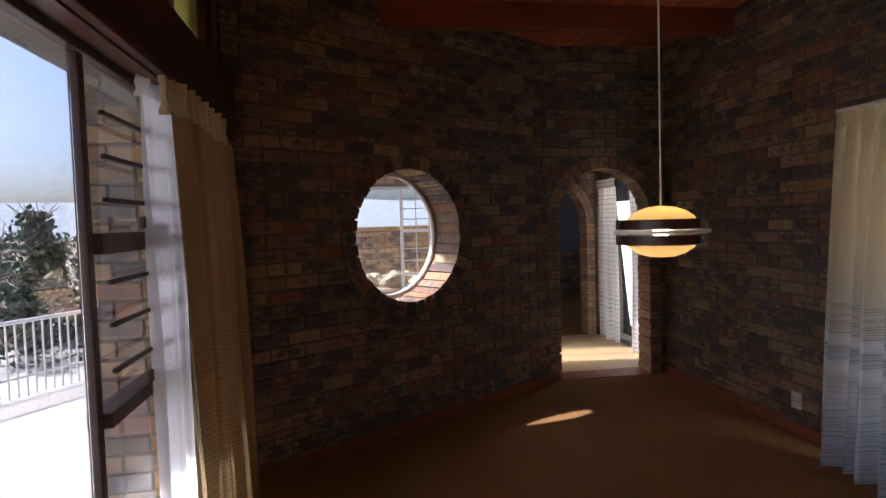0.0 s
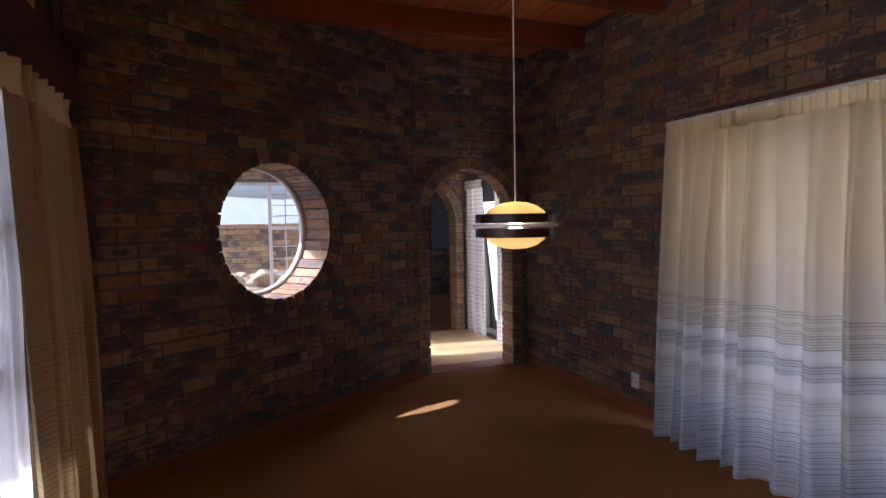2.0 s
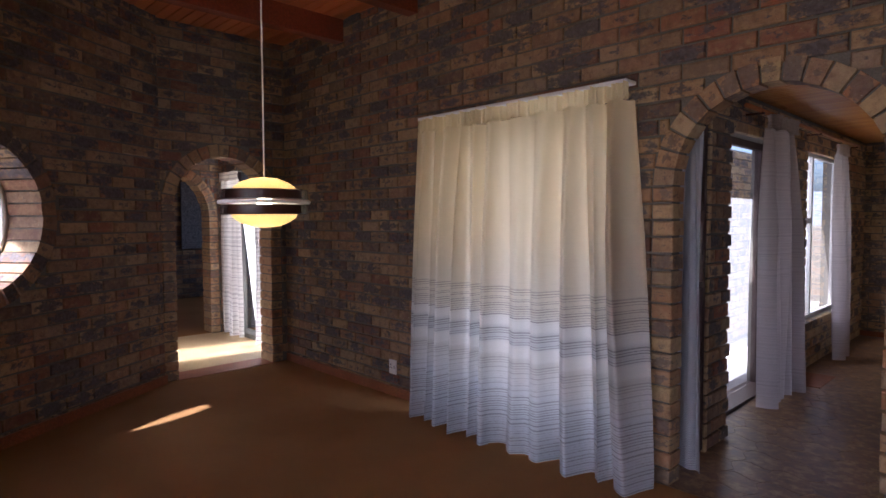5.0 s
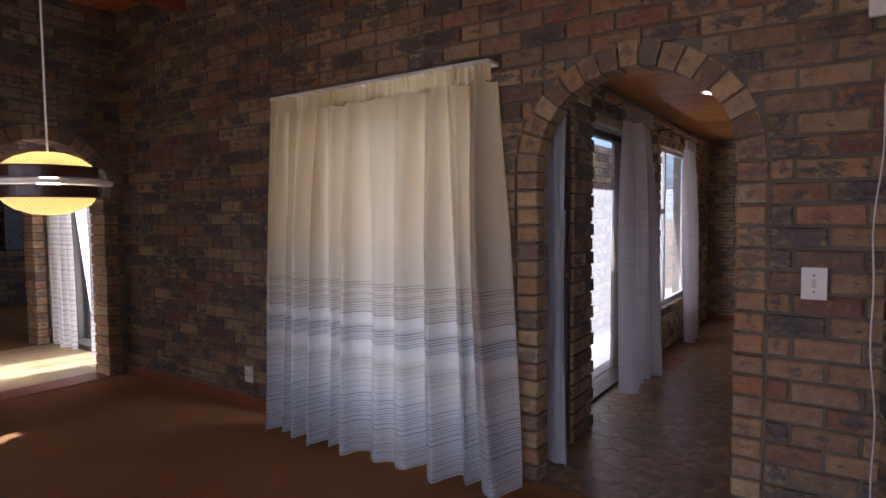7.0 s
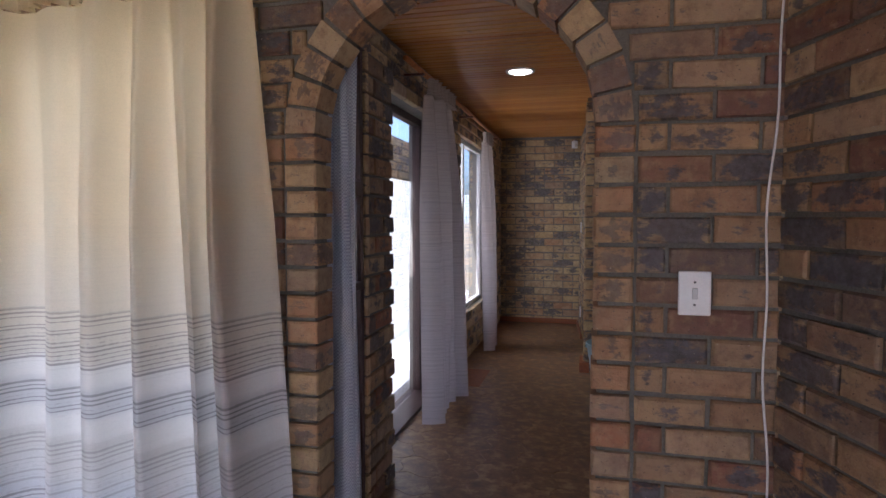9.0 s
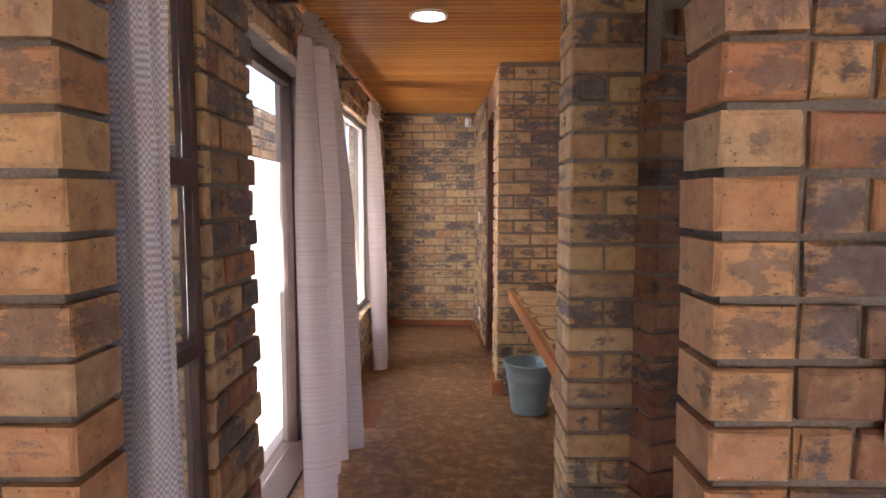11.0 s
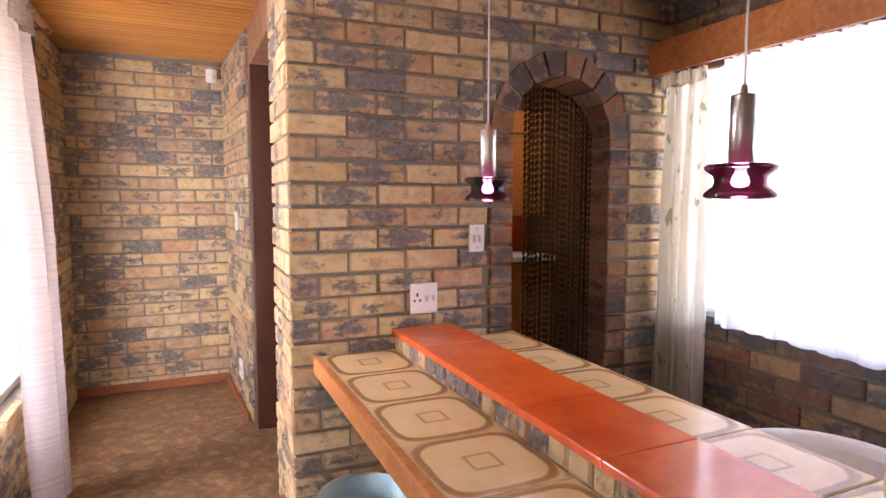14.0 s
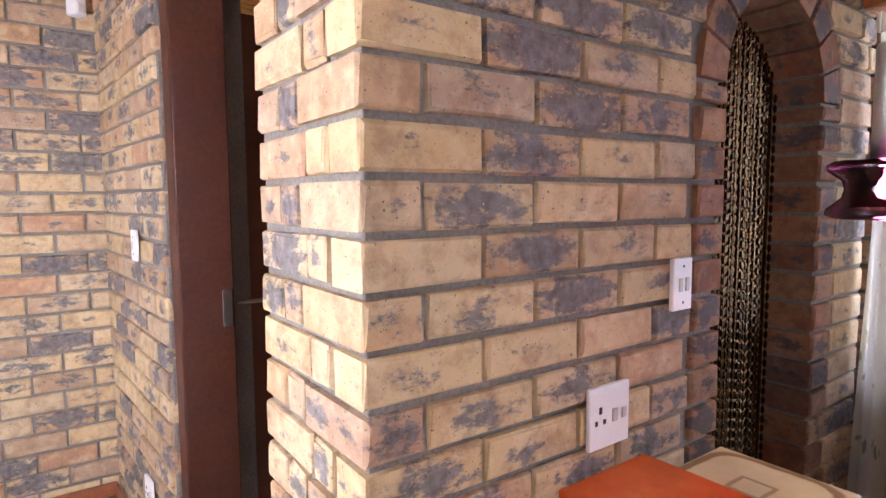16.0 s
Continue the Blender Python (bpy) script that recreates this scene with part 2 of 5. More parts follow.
def cloth_mat(name, stops, lines=0.0, bands=((0.0, 1.0), (1.0, 1.0)), ribs=420.0, weave=420.0, sheer=0.45, speckle=None):
    """Woven cloth; colours go by height in metres / 2.2, thin dark weft lines between two heights."""
    m, n, l, p = base_mat(name)
    co = n.new("ShaderNodeTexCoord").outputs["Object"]
    sep = n.new("ShaderNodeSeparateXYZ")
    l.new(co, sep.inputs[0])
    z = sep.outputs[2]
    col = ramp(n, l, calc(n, l, "DIVIDE", z, 2.2), stops)
    if lines:
        wob = noise_node(n, l, co, 2.5, 1.0)
        zz = calc(n, l, "ADD", z, calc(n, l, "MULTIPLY", wob, 0.01))
        rib = calc(n, l, "SINE", calc(n, l, "MULTIPLY", zz, ribs))
        st = n.new("ShaderNodeTexNoise")
        st.noise_dimensions = "1D"
        st.inputs["Scale"].default_value, st.inputs["Detail"].default_value = 70.0, 2.0
        l.new(zz, st.inputs["W"])
        slub = noise_node(n, l, co, 55.0, 2.0)
        wire = calc(n, l, "ADD", calc(n, l, "MULTIPLY", rib, 0.12), calc(n, l, "ADD", calc(n, l, "MULTIPLY", st.outputs["Fac"], 0.8), calc(n, l, "MULTIPLY", slub, 0.2)))
        inb = ramp(n, l, calc(n, l, "DIVIDE", zz, 2.2), bands)
        k = calc(n, l, "MULTIPLY", inb, ramp(n, l, wire, [(0.52, 0.0), (0.62, lines)]))
        col = mixer(n, l, k, col, (0.12, 0.115, 0.12))
    if speckle:
        mp = n.new("ShaderNodeMapping")
        mp.inputs["Scale"].default_value = (1.0, 1.0, 0.5)
        l.new(co, mp.inputs[0])
        lf = noise_node(n, l, mp.outputs[0], 20.0, 2.5, 0.55)
        col = mixer(n, l, ramp(n, l, lf, [(0.63, 0.0), (0.67, 0.75)]), col, speckle)
    wv = noise_node(n, l, co, weave, 2.0)
    col = mixer(n, l, 1.0, col, ramp(n, l, wv, [(0.3, 0.82), (0.6, 1.0)]), "MULTIPLY")
    l.new(col, p.inputs["Base Color"])
    p.inputs["Roughness"].default_value = 0.95
    p.inputs["Specular IOR Level"].default_value = 0.1
    bumped(n, l, p, wv, 0.3, 0.002)
    tr = n.new("ShaderNodeBsdfTranslucent")
    l.new(col, tr.inputs[0])
    mx = n.new("ShaderNodeMixShader")
    mx.inputs[0].default_value = sheer
    l.new(p.outputs[0], mx.inputs[1])
    l.new(tr.outputs[0], mx.inputs[2])
    l.new(mx.outputs[0], n["Material Output"].inputs[0])
    return m


CREAM, PALE = (0.70, 0.61, 0.44), (0.70, 0.69, 0.67)
BANDS = [(0.0, 0.9), (0.16, 0.9), (0.17, 0.5), (0.255, 0.6), (0.26, 0.02), (0.29, 0.02), (0.295, 1.0), (0.335, 1.0), (0.34, 0.0), (0.365, 0.0), (0.37, 1.0), (0.45, 0.9), (0.455, 0.06), (1.0, 0.0)]
M_STRIPE = cloth_mat("cream_and_blue_striped_cloth", [(0.0, (0.55, 0.59, 0.65)), (0.12, (0.58, 0.61, 0.66)), (0.17, (0.61, 0.63, 0.66)), (0.20, (0.64, 0.64, 0.64)), (0.255, (0.58, 0.57, 0.55)), (0.265, PALE),
                     (0.29, PALE), (0.30, (0.54, 0.55, 0.57)), (0.335, (0.56, 0.56, 0.56)), (0.345, PALE), (0.365, PALE), (0.38, (0.60, 0.57, 0.51)), (0.46, (0.63, 0.58, 0.48)), (0.6, CREAM), (1.0, (0.70, 0.58, 0.34))],
                     0.6, BANDS, 440.0, sheer=0.1)
M_GOLD = cloth_mat("gold_cream_cloth", [(0.0, (0.46, 0.32, 0.15)), (0.3, (0.44, 0.31, 0.15)), (0.5, (0.41, 0.29, 0.15)), (1.0, (0.45, 0.32, 0.16))],
                   0.5, [(0.0, 0.7), (0.50, 0.7), (0.52, 0.1), (1.0, 0.05)], 300.0, sheer=0.12)
M_HEADING = cloth_mat("gold_heading_tape", [(0.0, (0.72, 0.61, 0.37)), (1.0, (0.72, 0.61, 0.37))], sheer=0.26)
M_SHEER = cloth_mat("white_sheer_cloth", [(0.0, (0.85, 0.85, 0.86)), (1.0, (0.85, 0.85, 0.86))], sheer=0.7)
# lilac shade of a beige-white cloth put into the colour, browner and darker upward
M_LILAC = cloth_mat("lilac_shaded_ribbed_cloth", [(0.0, (0.62, 0.58, 0.63)), (0.5, (0.61, 0.55, 0.54)), (1.0, (0.52, 0.44, 0.37))], 0.2, ribs=700.0, sheer=0.18)
M_PLAID = cloth_mat("pale_plaid_cloth", [(0.0, (0.70, 0.68, 0.66)), (0.3, (0.62, 0.58, 0.55)), (0.6, (0.70, 0.66, 0.62)), (1.0, (0.70, 0.64, 0.52))], 0.45, ribs=120.0, sheer=0.5)
M_LEAFY = cloth_mat("white_leaf_print_cloth", [(0.0, (0.76, 0.70, 0.58)), (1.0, (0.78, 0.72, 0.60))], sheer=0.5, speckle=(0.22, 0.23, 0.10))


def check_mat(name, a, b, pitch):
    m, n, l, p = base_mat(name)
    co = n.new("ShaderNodeTexCoord").outputs["Object"]
    ch = n.new("ShaderNodeTexChecker")
    ch.inputs["Scale"].default_value = 1.0 / pitch
    ch.inputs[1].default_value, ch.inputs[2].default_value = rgb(a), rgb(b)
    l.new(co, ch.inputs[0])
    l.new(mixer(n, l, 1.0, ch.outputs[0], ramp(n, l, noise_node(n, l, co, 300.0), [(0.3, 0.8), (0.6, 1.0)]), "MULTIPLY"), p.inputs["Base Color"])
    p.inputs["Roughness"].default_value = 0.95
    tr = n.new("ShaderNodeBsdfTranslucent")
    l.new(ch.outputs[0], tr.inputs[0])
    mx = n.new("ShaderNodeMixShader")
    mx.inputs[0].default_value = 0.22
    l.new(p.outputs[0], mx.inputs[1])
    l.new(tr.outputs[0], mx.inputs[2])
    l.new(mx.outputs[0], n["Material Output"].inputs[0])
    return m


M_CHECK = check_mat("blue_check_cloth", (0.56, 0.58, 0.63), (0.33, 0.35, 0.41), 0.0065)


def glow_mat(name, colour, strength):
    m, n, l, p = base_mat(name)
    p.inputs["Base Color"].default_value = rgb(colour)
    p.inputs["Emission Color"].default_value = rgb(colour)
    p.inputs["Emission Strength"].default_value = strength
    return m


# ---- building helpers ----
def mesh_of(name, bm, material=None, smooth=False):
    me = bpy.data.meshes.new(name)
    bmesh.ops.recalc_face_normals(bm, faces=bm.faces)
    bm.to_mesh(me)
    bm.free()
    if material:
        me.materials.append(material)
    if smooth:
        for f in me.polygons:
            f.use_smooth = True
    return me


def part(name, bm, material, parent=None, label="", smooth=False):
    ob = new(name, mesh_of(name, bm, material, smooth))
    ob.parent = parent
    if label:
        tagged(ob, label)
    return ob


def box(bm, x0, y0, z0, x1, y1, z1, bevel=0.0):
    r = bmesh.ops.create_cube(bm, size=1.0)
    for v in r["verts"]:
        v.co = Vector((x0 + (v.co.x + 0.5) * (x1 - x0), y0 + (v.co.y + 0.5) * (y1 - y0), z0 + (v.co.z + 0.5) * (z1 - z0)))
    if bevel:
        es = list({e for v in r["verts"] for e in v.link_edges})
        bmesh.ops.bevel(bm, geom=es, offset=bevel, segments=2, affect="EDGES", profile=0.5)
    return bm


def boxed(x0, y0, z0, x1, y1, z1, bevel=0.0):
    return box(bmesh.new(), x0, y0, z0, x1, y1, z1, bevel)


def lathe(profile, seg=32, cap=False, bm=None, at=(0, 0, 0)):
    """Turns (radius, height) pairs round the z axis."""
    bm = bm or bmesh.new()
    rings = []
    for r, z in profile:
        rings.append([bm.verts.new((at[0] + r * math.cos(2 * math.pi * i / seg), at[1] + r * math.sin(2 * math.pi * i / seg), at[2] + z)) for i in range(seg)])
    for a, b in zip(rings, rings[1:]):
        for i in range(seg):
            bm.faces.new((a[i], a[(i + 1) % seg], b[(i + 1) % seg], b[i]))
    if cap:
        bm.faces.new(rings[0][::-1])
        bm.faces.new(rings[-1])
    return bm


def tube(points, radius, seg=8, bm=None):
    """A round bar along a line of points."""
    bm = bm or bmesh.new()
    pts = [Vector(p) for p in points]
    rings = []
    for i, p in enumerate(pts):
        d = (pts[min(i + 1, len(pts) - 1)] - pts[max(i - 1, 0)]).normalized()
        side = d.orthogonal().normalized()
        if abs(d.z) < 0.9:
            side = d.cross(Vector((0, 0, 1))).normalized()
        up = d.cross(side)
        rings.append([bm.verts.new(p + radius * (math.cos(2 * math.pi * k / seg) * side + math.sin(2 * math.pi * k / seg) * up)) for k in range(seg)])
    for a, b in zip(rings, rings[1:]):
        for k in range(seg):
            bm.faces.new((a[k], a[(k + 1) % seg], b[(k + 1) % seg], b[k]))
    bm.faces.new(rings[0][::-1])
    bm.faces.new(rings[-1])
    return bm


def thing(name, label, category, group="", kind="", at=(0, 0, 0, 0, 0, 0)):
    ob = new(name)
    ob.matrix_world = pose(*at)
    return tagged(ob, label, category, group, kind)


# ---- brick walls ----
COURSE, STEP, BL, BH = 0.0875, 0.236, 0.225, 0.075
rng = random.Random(7)


def brick_data(length, seed, depth=0.035, high=BH, solid=False):
    """One brick with worn edges: front at y 0 looking to -y, x along its length from 0, z from 0."""
    r = random.Random(seed)
    c = 0.008
    j = lambda a: r.uniform(-a, a)
    def ring(inset, y, jit):
        return [(inset + j(jit), y + j(0.0012), inset + j(jit)), (length - inset + j(jit), y + j(0.0012), inset + j(jit)),
                (length - inset + j(jit), y + j(0.0012), high - inset + j(jit)), (inset + j(jit), y + j(0.0012), high - inset + j(jit))]
    v = ring(c, 0.0, 0.0035) + ring(c * 0.35, c * 0.4, 0.0028) + ring(0.0, c, 0.002)
    f = [(0, 1, 2, 3)]
    rings = 3
    if solid:
        v += ring(0.0, depth - c, 0.0012) + ring(c * 0.3, depth - c * 0.4, 0.0016) + ring(c, depth, 0.0022)
        rings = 6
        f.append((23, 22, 21, 20))
    else:
        v += ring(0.0, depth, 0.0012)
        rings = 4
    for k in range(rings - 1):
        for i in range(4):
            a, b = k * 4 + i, k * 4 + (i + 1) % 4
            f.append((a, a + 4, b + 4, b))
    return np.array(v), f


def raw_mesh(name, verts, faces, uvs, material):
    me = bpy.data.meshes.new(name)
    me.from_pydata([tuple(p) for p in verts], [], faces)
    layer = me.uv_layers.new(name="UVMap")
    idx = np.empty(len(me.loops), dtype=np.int32)
    me.loops.foreach_get("vertex_index", idx)
    layer.data.foreach_set("uv", np.asarray(uvs)[idx].ravel())
    me.materials.append(material)
    return me


TEMPLATES = {}


def brick_template(length, solid=0.0, mat=None):
    """Shared brick meshes, by length in whole centimetres and variant."""
    key = (round(length, 2), rng.randrange(5), solid, mat.name)
    if key not in TEMPLATES:
        v, f = brick_data(key[0], int(key[0] * 1000) * 7 + key[1], solid or 0.035, BH, bool(solid))
        TEMPLATES[key] = (v, f, raw_mesh("brick", v, f, np.stack([v[:, 0] / key[0], v[:, 2] / BH], 1), mat))
    return key[0], TEMPLATES[key]


def put_bricks(parent, rows, limit=260, near=None, mat=None):
    """rows: (matrix, length, solid depth). The first ones by `near` become objects of their own, the rest one joined mesh."""
    mat = mat or M_BRICK
    order = sorted(range(len(rows)), key=(lambda i: near(rows[i][0].translation)) if near else (lambda i: i))
    joined_v, joined_f, joined_uv, count = [], [], [], 0
    for n, i in enumerate(order):
        m, length, solid = rows[i]
        k, (v, f, me) = brick_template(length, solid, mat)
        sc = Matrix.Diagonal((length / k, 1, 1, 1))
        if n < limit:
            ob = new("brick", me)
            ob.parent = parent
            ob.matrix_world = m @ sc
        else:
            mm = np.array(m @ sc)
            joined_v.append(v @ mm[:3, :3].T + mm[:3, 3])
            joined_f += [tuple(a + count for a in q) for q in f]
            joined_uv.append(np.stack([v[:, 0] / k, v[:, 2] / BH], 1))
            count += len(v)
    if joined_v:
        ob = new("brickwork", raw_mesh("brickwork", np.concatenate(joined_v), joined_f, np.concatenate(joined_uv), mat))
        ob.parent = parent
        tagged(ob, kind="stuff")


class Wall:
    """A brick wall: u runs from (x, y) along heading; its face looks to the right of u."""

    def __init__(self, name, x, y, heading, length, z1, thick, label, z0=0.0, yellow=False):
        self.ring_mat = None
        self.joint = 0.015 if yellow else 0.016
        self.mat, self.mud = (M_YBRICK, M_YMORTAR) if yellow else (M_BRICK, M_MORTAR)
        self.x, self.y, self.a, self.length, self.z0, self.z1, self.thick = x, y, radians(heading), length, z0, z1, thick
        self.base = Matrix.Translation((x, y, 0)) @ Matrix.Rotation(self.a, 4, "Z")
        self.ob = tagged(new(name), label, "wall", kind="structure")
        self.holes, self.rows, self.jambs = [], [], []

    def arch(self, c, r, spring, jambs=True):
        self.holes.append(("arch", c, r, spring))
        return self

    def circle(self, c, r, zc):
        self.holes.append(("circle", c, r, zc))
        return self

    def window(self, u0, u1, z0, z1):
        self.holes.append(("rect", u0, u1, z0, z1))
        return self

    def loop(self, h):
        if h[0] == "rect":
            return [(h[1], h[3]), (h[2], h[3]), (h[2], h[4]), (h[1], h[4])]
        _, c, r, s = h
        r += 0.014
        if h[0] == "circle":
            return [(c + r * math.cos(a), s + r * math.sin(a)) for a in np.linspace(0, 2 * math.pi, 49)[:-1]]
        return [(c + r, self.z0 - 0.049)] + [(c + r * math.cos(a), s + r * math.sin(a)) for a in np.linspace(0, math.pi, 25)] + [(c - r, self.z0 - 0.049)]

    def core(self, in0=0.0, in1=0.0):
        """The mortar body, with its openings cut right through."""
        bm = bmesh.new()
        a, b = in0, self.length - in1
        loops = [[(a, self.z0 - 0.05), (b, self.z0 - 0.05), (b, self.z1), (a, self.z1)]] + [self.loop(h) for h in self.holes]
        edges = []
        for lp in loops:
            vs = [bm.verts.new((u, self.joint, z)) for u, z in lp]
            edges += [bm.edges.new((a, b)) for a, b in zip(vs, vs[1:] + vs[:1])]
        bmesh.ops.triangle_fill(bm, use_beauty=True, edges=edges, normal=(0, -1, 0))
        ex = bmesh.ops.extrude_face_region(bm, geom=list(bm.faces))
        bmesh.ops.translate(bm, verts=[g for g in ex["geom"] if isinstance(g, bmesh.types.BMVert)], vec=(0, self.thick - 0.012 - self.joint, 0))
        ob = part("mortar", bm, self.mud, self.ob)
        ob.matrix_world = self.base
        return self

    def gaps(self, z):
        out = []
        for h in self.holes:
            if h[0] == "rect":
                if h[3] - 0.01 < z < h[4] + 0.01:
                    out.append((h[1], h[2]))
                continue
            _, c, r, s = h
            R = r + 0.122
            dz = z - s
            if h[0] == "arch" and dz < 0:
                out.append((c - R, c + R))
            elif abs(dz) < R:
                w = math.sqrt(R * R - dz * dz)
                out.append((c - w, c + w))
        return out

    def bond(self, start=(0.0, 0.0), end=(0.0, 0.0), back=False, u_range=None, shift=0.0):
        """Lays stretchers in running bond on the face (or on the back of the wall)."""
        k = 0
        flip = Matrix.Translation((self.length, self.thick, 0)) @ Matrix.Rotation(math.pi, 4, "Z") if back else Matrix.Identity(4)
        while self.z0 + (k + 1) * COURSE <= self.z1 + 0.06:
            z = self.z0 + k * COURSE + 0.006
            par = k % 2
            free = [((u_range[0] if u_range else 0.0) + start[par], (u_range[1] if u_range else self.length) - end[par])]
            for a, b in self.gaps(z + BH / 2):
                if back:
                    a, b = self.length - b, self.length - a
                nxt = []
                for p, q in free:
                    if b <= p or a >= q:
                        nxt.append((p, q))
                    else:
                        nxt += [(p, a), (b, q)]
                free = [(p, q) for p, q in nxt if q - p > 0.03]
            for p, q in free:
                u = p - ((p + shift - par * STEP / 2 - 50 * STEP) % STEP) if not start[par] else p
                if start[par]:
                    u = p
                while u < q - 0.02:
                    a, b = max(u, p), min(u + BL, q)
                    if b - a > 0.028:
                        m = self.base @ flip @ Matrix.Translation((a, rng.uniform(-0.002, 0.003), z + rng.uniform(-0.002, 0.002))) @ Matrix.Rotation(rng.uniform(-0.006, 0.006), 4, "Y")
                        self.rows.append((m, b - a, 0.0))
                    u += STEP
            k += 1
        return self

    def ring(self, h):
        """Headers set on edge round an arch or a round opening, and stacked headers down the jambs."""
        kind, c, r, s = h
        full = kind == "circle"
        turn = 2 * math.pi if full else math.pi
        n = round(turn * r / 0.083)
        me = None
        for i in range(n):
            a = turn * (i + 0.5) / n
            w0, w1, d = turn * r / n - 0.010, turn * (r + 0.108) / n - 0.011, self.thick + 0.004
            if me is None:
                v, f = brick_data(1.0, 5, d, 1.0, True)
                vv = [(-(w0 + (w1 - w0) * z) / 2 + x * (w0 + (w1 - w0) * z), y, z * 0.108) for x, y, z in
                      [((p[0] - 0.5) * 0.98 + 0.5, p[1], p[2]) for p in v]]
                me = raw_mesh("voussoir", vv, f, [(p[2] / 0.108, p[0] / w1 + 0.5) for p in vv], self.ring_mat or self.mat)
            ob = new("voussoir", me)
            ob.parent = self.ob
            ob.matrix_world = self.base @ Matrix.Translation((c + r * math.cos(a), -0.003, s + r * math.sin(a))) @ Matrix.Rotation(math.pi / 2 - a + rng.uniform(-0.02, 0.02), 4, "Y") @ Matrix.Translation((0, rng.uniform(-0.004, 0.004), rng.uniform(-0.004, 0.004)))
        if not full:
            k = 0
            while self.z0 + (k + 1) * COURSE <= s + 0.03:
                for u in (c - r - 0.110, c + r - 0.002):
                    m = self.base @ Matrix.Translation((u + rng.uniform(-0.003, 0.003), -0.003, self.z0 + k * COURSE + 0.006))
                    self.jambs.append((m, 0.112, round(self.thick + 0.006, 3)))
                k += 1
            rest = s - k * COURSE - 0.012
            if rest > 0.015:
                for u in (c - r - 0.110, c + r - 0.002):
                    m = self.base @ Matrix.Translation((u, -0.003, self.z0 + k * COURSE + 0.006)) @ Matrix.Diagonal((1, 1, rest / BH, 1))
                    self.jambs.append((m, 0.112, round(self.thick + 0.006, 3)))
        return self

    def done(self, limit=260, near=None):
        for h in self.holes:
            if h[0] != "rect":
                self.ring(h)
        put_bricks(self.ob, self.jambs, 100, None, self.ring_mat or self.mat)
        put_bricks(self.ob, self.rows, limit, near, self.mat)
        return self


def corner_stack(wall_ob, rows, x, y, heading, z1, z0=0.0):
    """Quoin bricks at an outer corner: header and stretcher by turns. Two faces: -y and -x of the turned frame."""
    fr = Matrix.Translation((x, y, 0)) @ Matrix.Rotation(radians(heading), 4, "Z")
    k = 0
    while z0 + (k + 1) * COURSE <= z1 + 0.06:
        z = z0 + k * COURSE + 0.006
        if k % 2 == 0:
            rows.insert(0, (fr @ Matrix.Translation((0, 0, z)), BL, 0.106))
        else:
            rows.insert(0, (fr @ Matrix.Translation((0, 0, z)), 0.106, BL))
        k += 1


QUOIN_A = (0.233, 0.117)    # where the face along u goes on after the quoin, by course
QUOIN_B = (0.117, 0.233)

# ---- structure: floors ----
def slab(name, x0, y0, x1, y1, z0, z1, material, label, category):
    ob = part(name, boxed(x0, y0, z0, x1, y1, z1), material)
    return tagged(ob, label, category, kind="structure")


slab("floor_carpet", -3.62, -3.75, 3.4, -0.0, -0.12, 0.0, M_CARPET, "brown cut-pile carpet over the whole living room floor", "floor")
M_VINYL = surface("brown_tile_glaze", (0.17, 0.085, 0.04), (0.27, 0.155, 0.08), 9, 70, 0.33, 0.2)
slab("floor_passage", -0.1, 0.0, 4.2, 7.2, -0.12, -0.004, M_VINYL, "mottled brown glazed tile floor of the passage", "floor")
M_PALEFLOOR = surface("pale_vestibule_floor", (0.44, 0.31, 0.15), (0.52, 0.38, 0.20), 4, 90, 0.4, 0.15)
slab("floor_vestibule", -5.6, -1.45, -3.62, 0.4, -0.12, -0.002, M_PALEFLOOR, "pale worn floor beyond the small arch", "floor")
slab("floor_dark_room", -9.4, -4.2, -5.6, 2.5, -0.12, -0.002, M_CARPET, "brown carpet of the dark room", "floor")
slab("ground", -900, -900, 900, 900, -0.5, -0.18, M_GROUND, "dry garden ground that runs out to the horizon", "ground")
slab("patio", -20, -9.6, 12, -3.85, -0.3, -0.10, M_PAVE, "pale sunlit patio paving outside the windows", "paving")
M_PALEPAVE = surface("pale_paving", (0.68, 0.65, 0.60), (0.76, 0.73, 0.68), 2.0, 60, 0.9, 0.3)
slab("courtyard_paving", -3.5, 0.25, -0.1, 9, -0.3, -0.06, M_PALEPAVE, "pale sunlit courtyard paving beside the passage", "paving")

# ---- structure: living room ----
north = Wall("wall_1", -3.86, 0.0, 0, 5.60, 3.14, 0.125, "long brown and yellow face-brick wall with an arched doorway")
north.ring_mat = M_ARCHBRICK
north.arch(0.795 + 3.86, 0.445, 1.575).window(2.46, 3.86, 0.25, 2.0).core().bond()
north.done(300, lambda p: abs(p.x - 0.8) + abs(p.z - 1.2) * 0.7)

HC = 123.0
ca, sa = math.cos(radians(HC)), math.sin(radians(HC))
west = Wall("wall_2", -3.57 - 3.0 * ca, -1.19 - 3.0 * sa, HC, 3.0, 3.14, 0.36, "dark face-brick wall with a round brick-edged window")
west.circle(3.0 - 1.63, 0.49, 1.44).core().bond()
west.done(200, lambda p: abs(p.x + 2.6) + abs(p.z - 1.44))

nook = Wall("wall_3", -3.6, -1.19, 90, 1.19, 3.14, 0.24, "narrow face-brick wall with a small arched doorway")
nook.ring_mat = M_ARCHBRICK
nook.arch(0.57, 0.45, 1.54).core().bond()
nook.done(120)

east = Wall("wall_4", 1.73, 0.0, -72, 4.2, 3.14, 0.24, "face-brick side wall with a loose white cable")
east.core().bond().done(260, lambda p: -p.y + abs(p.z - 1.3) * 0.4)

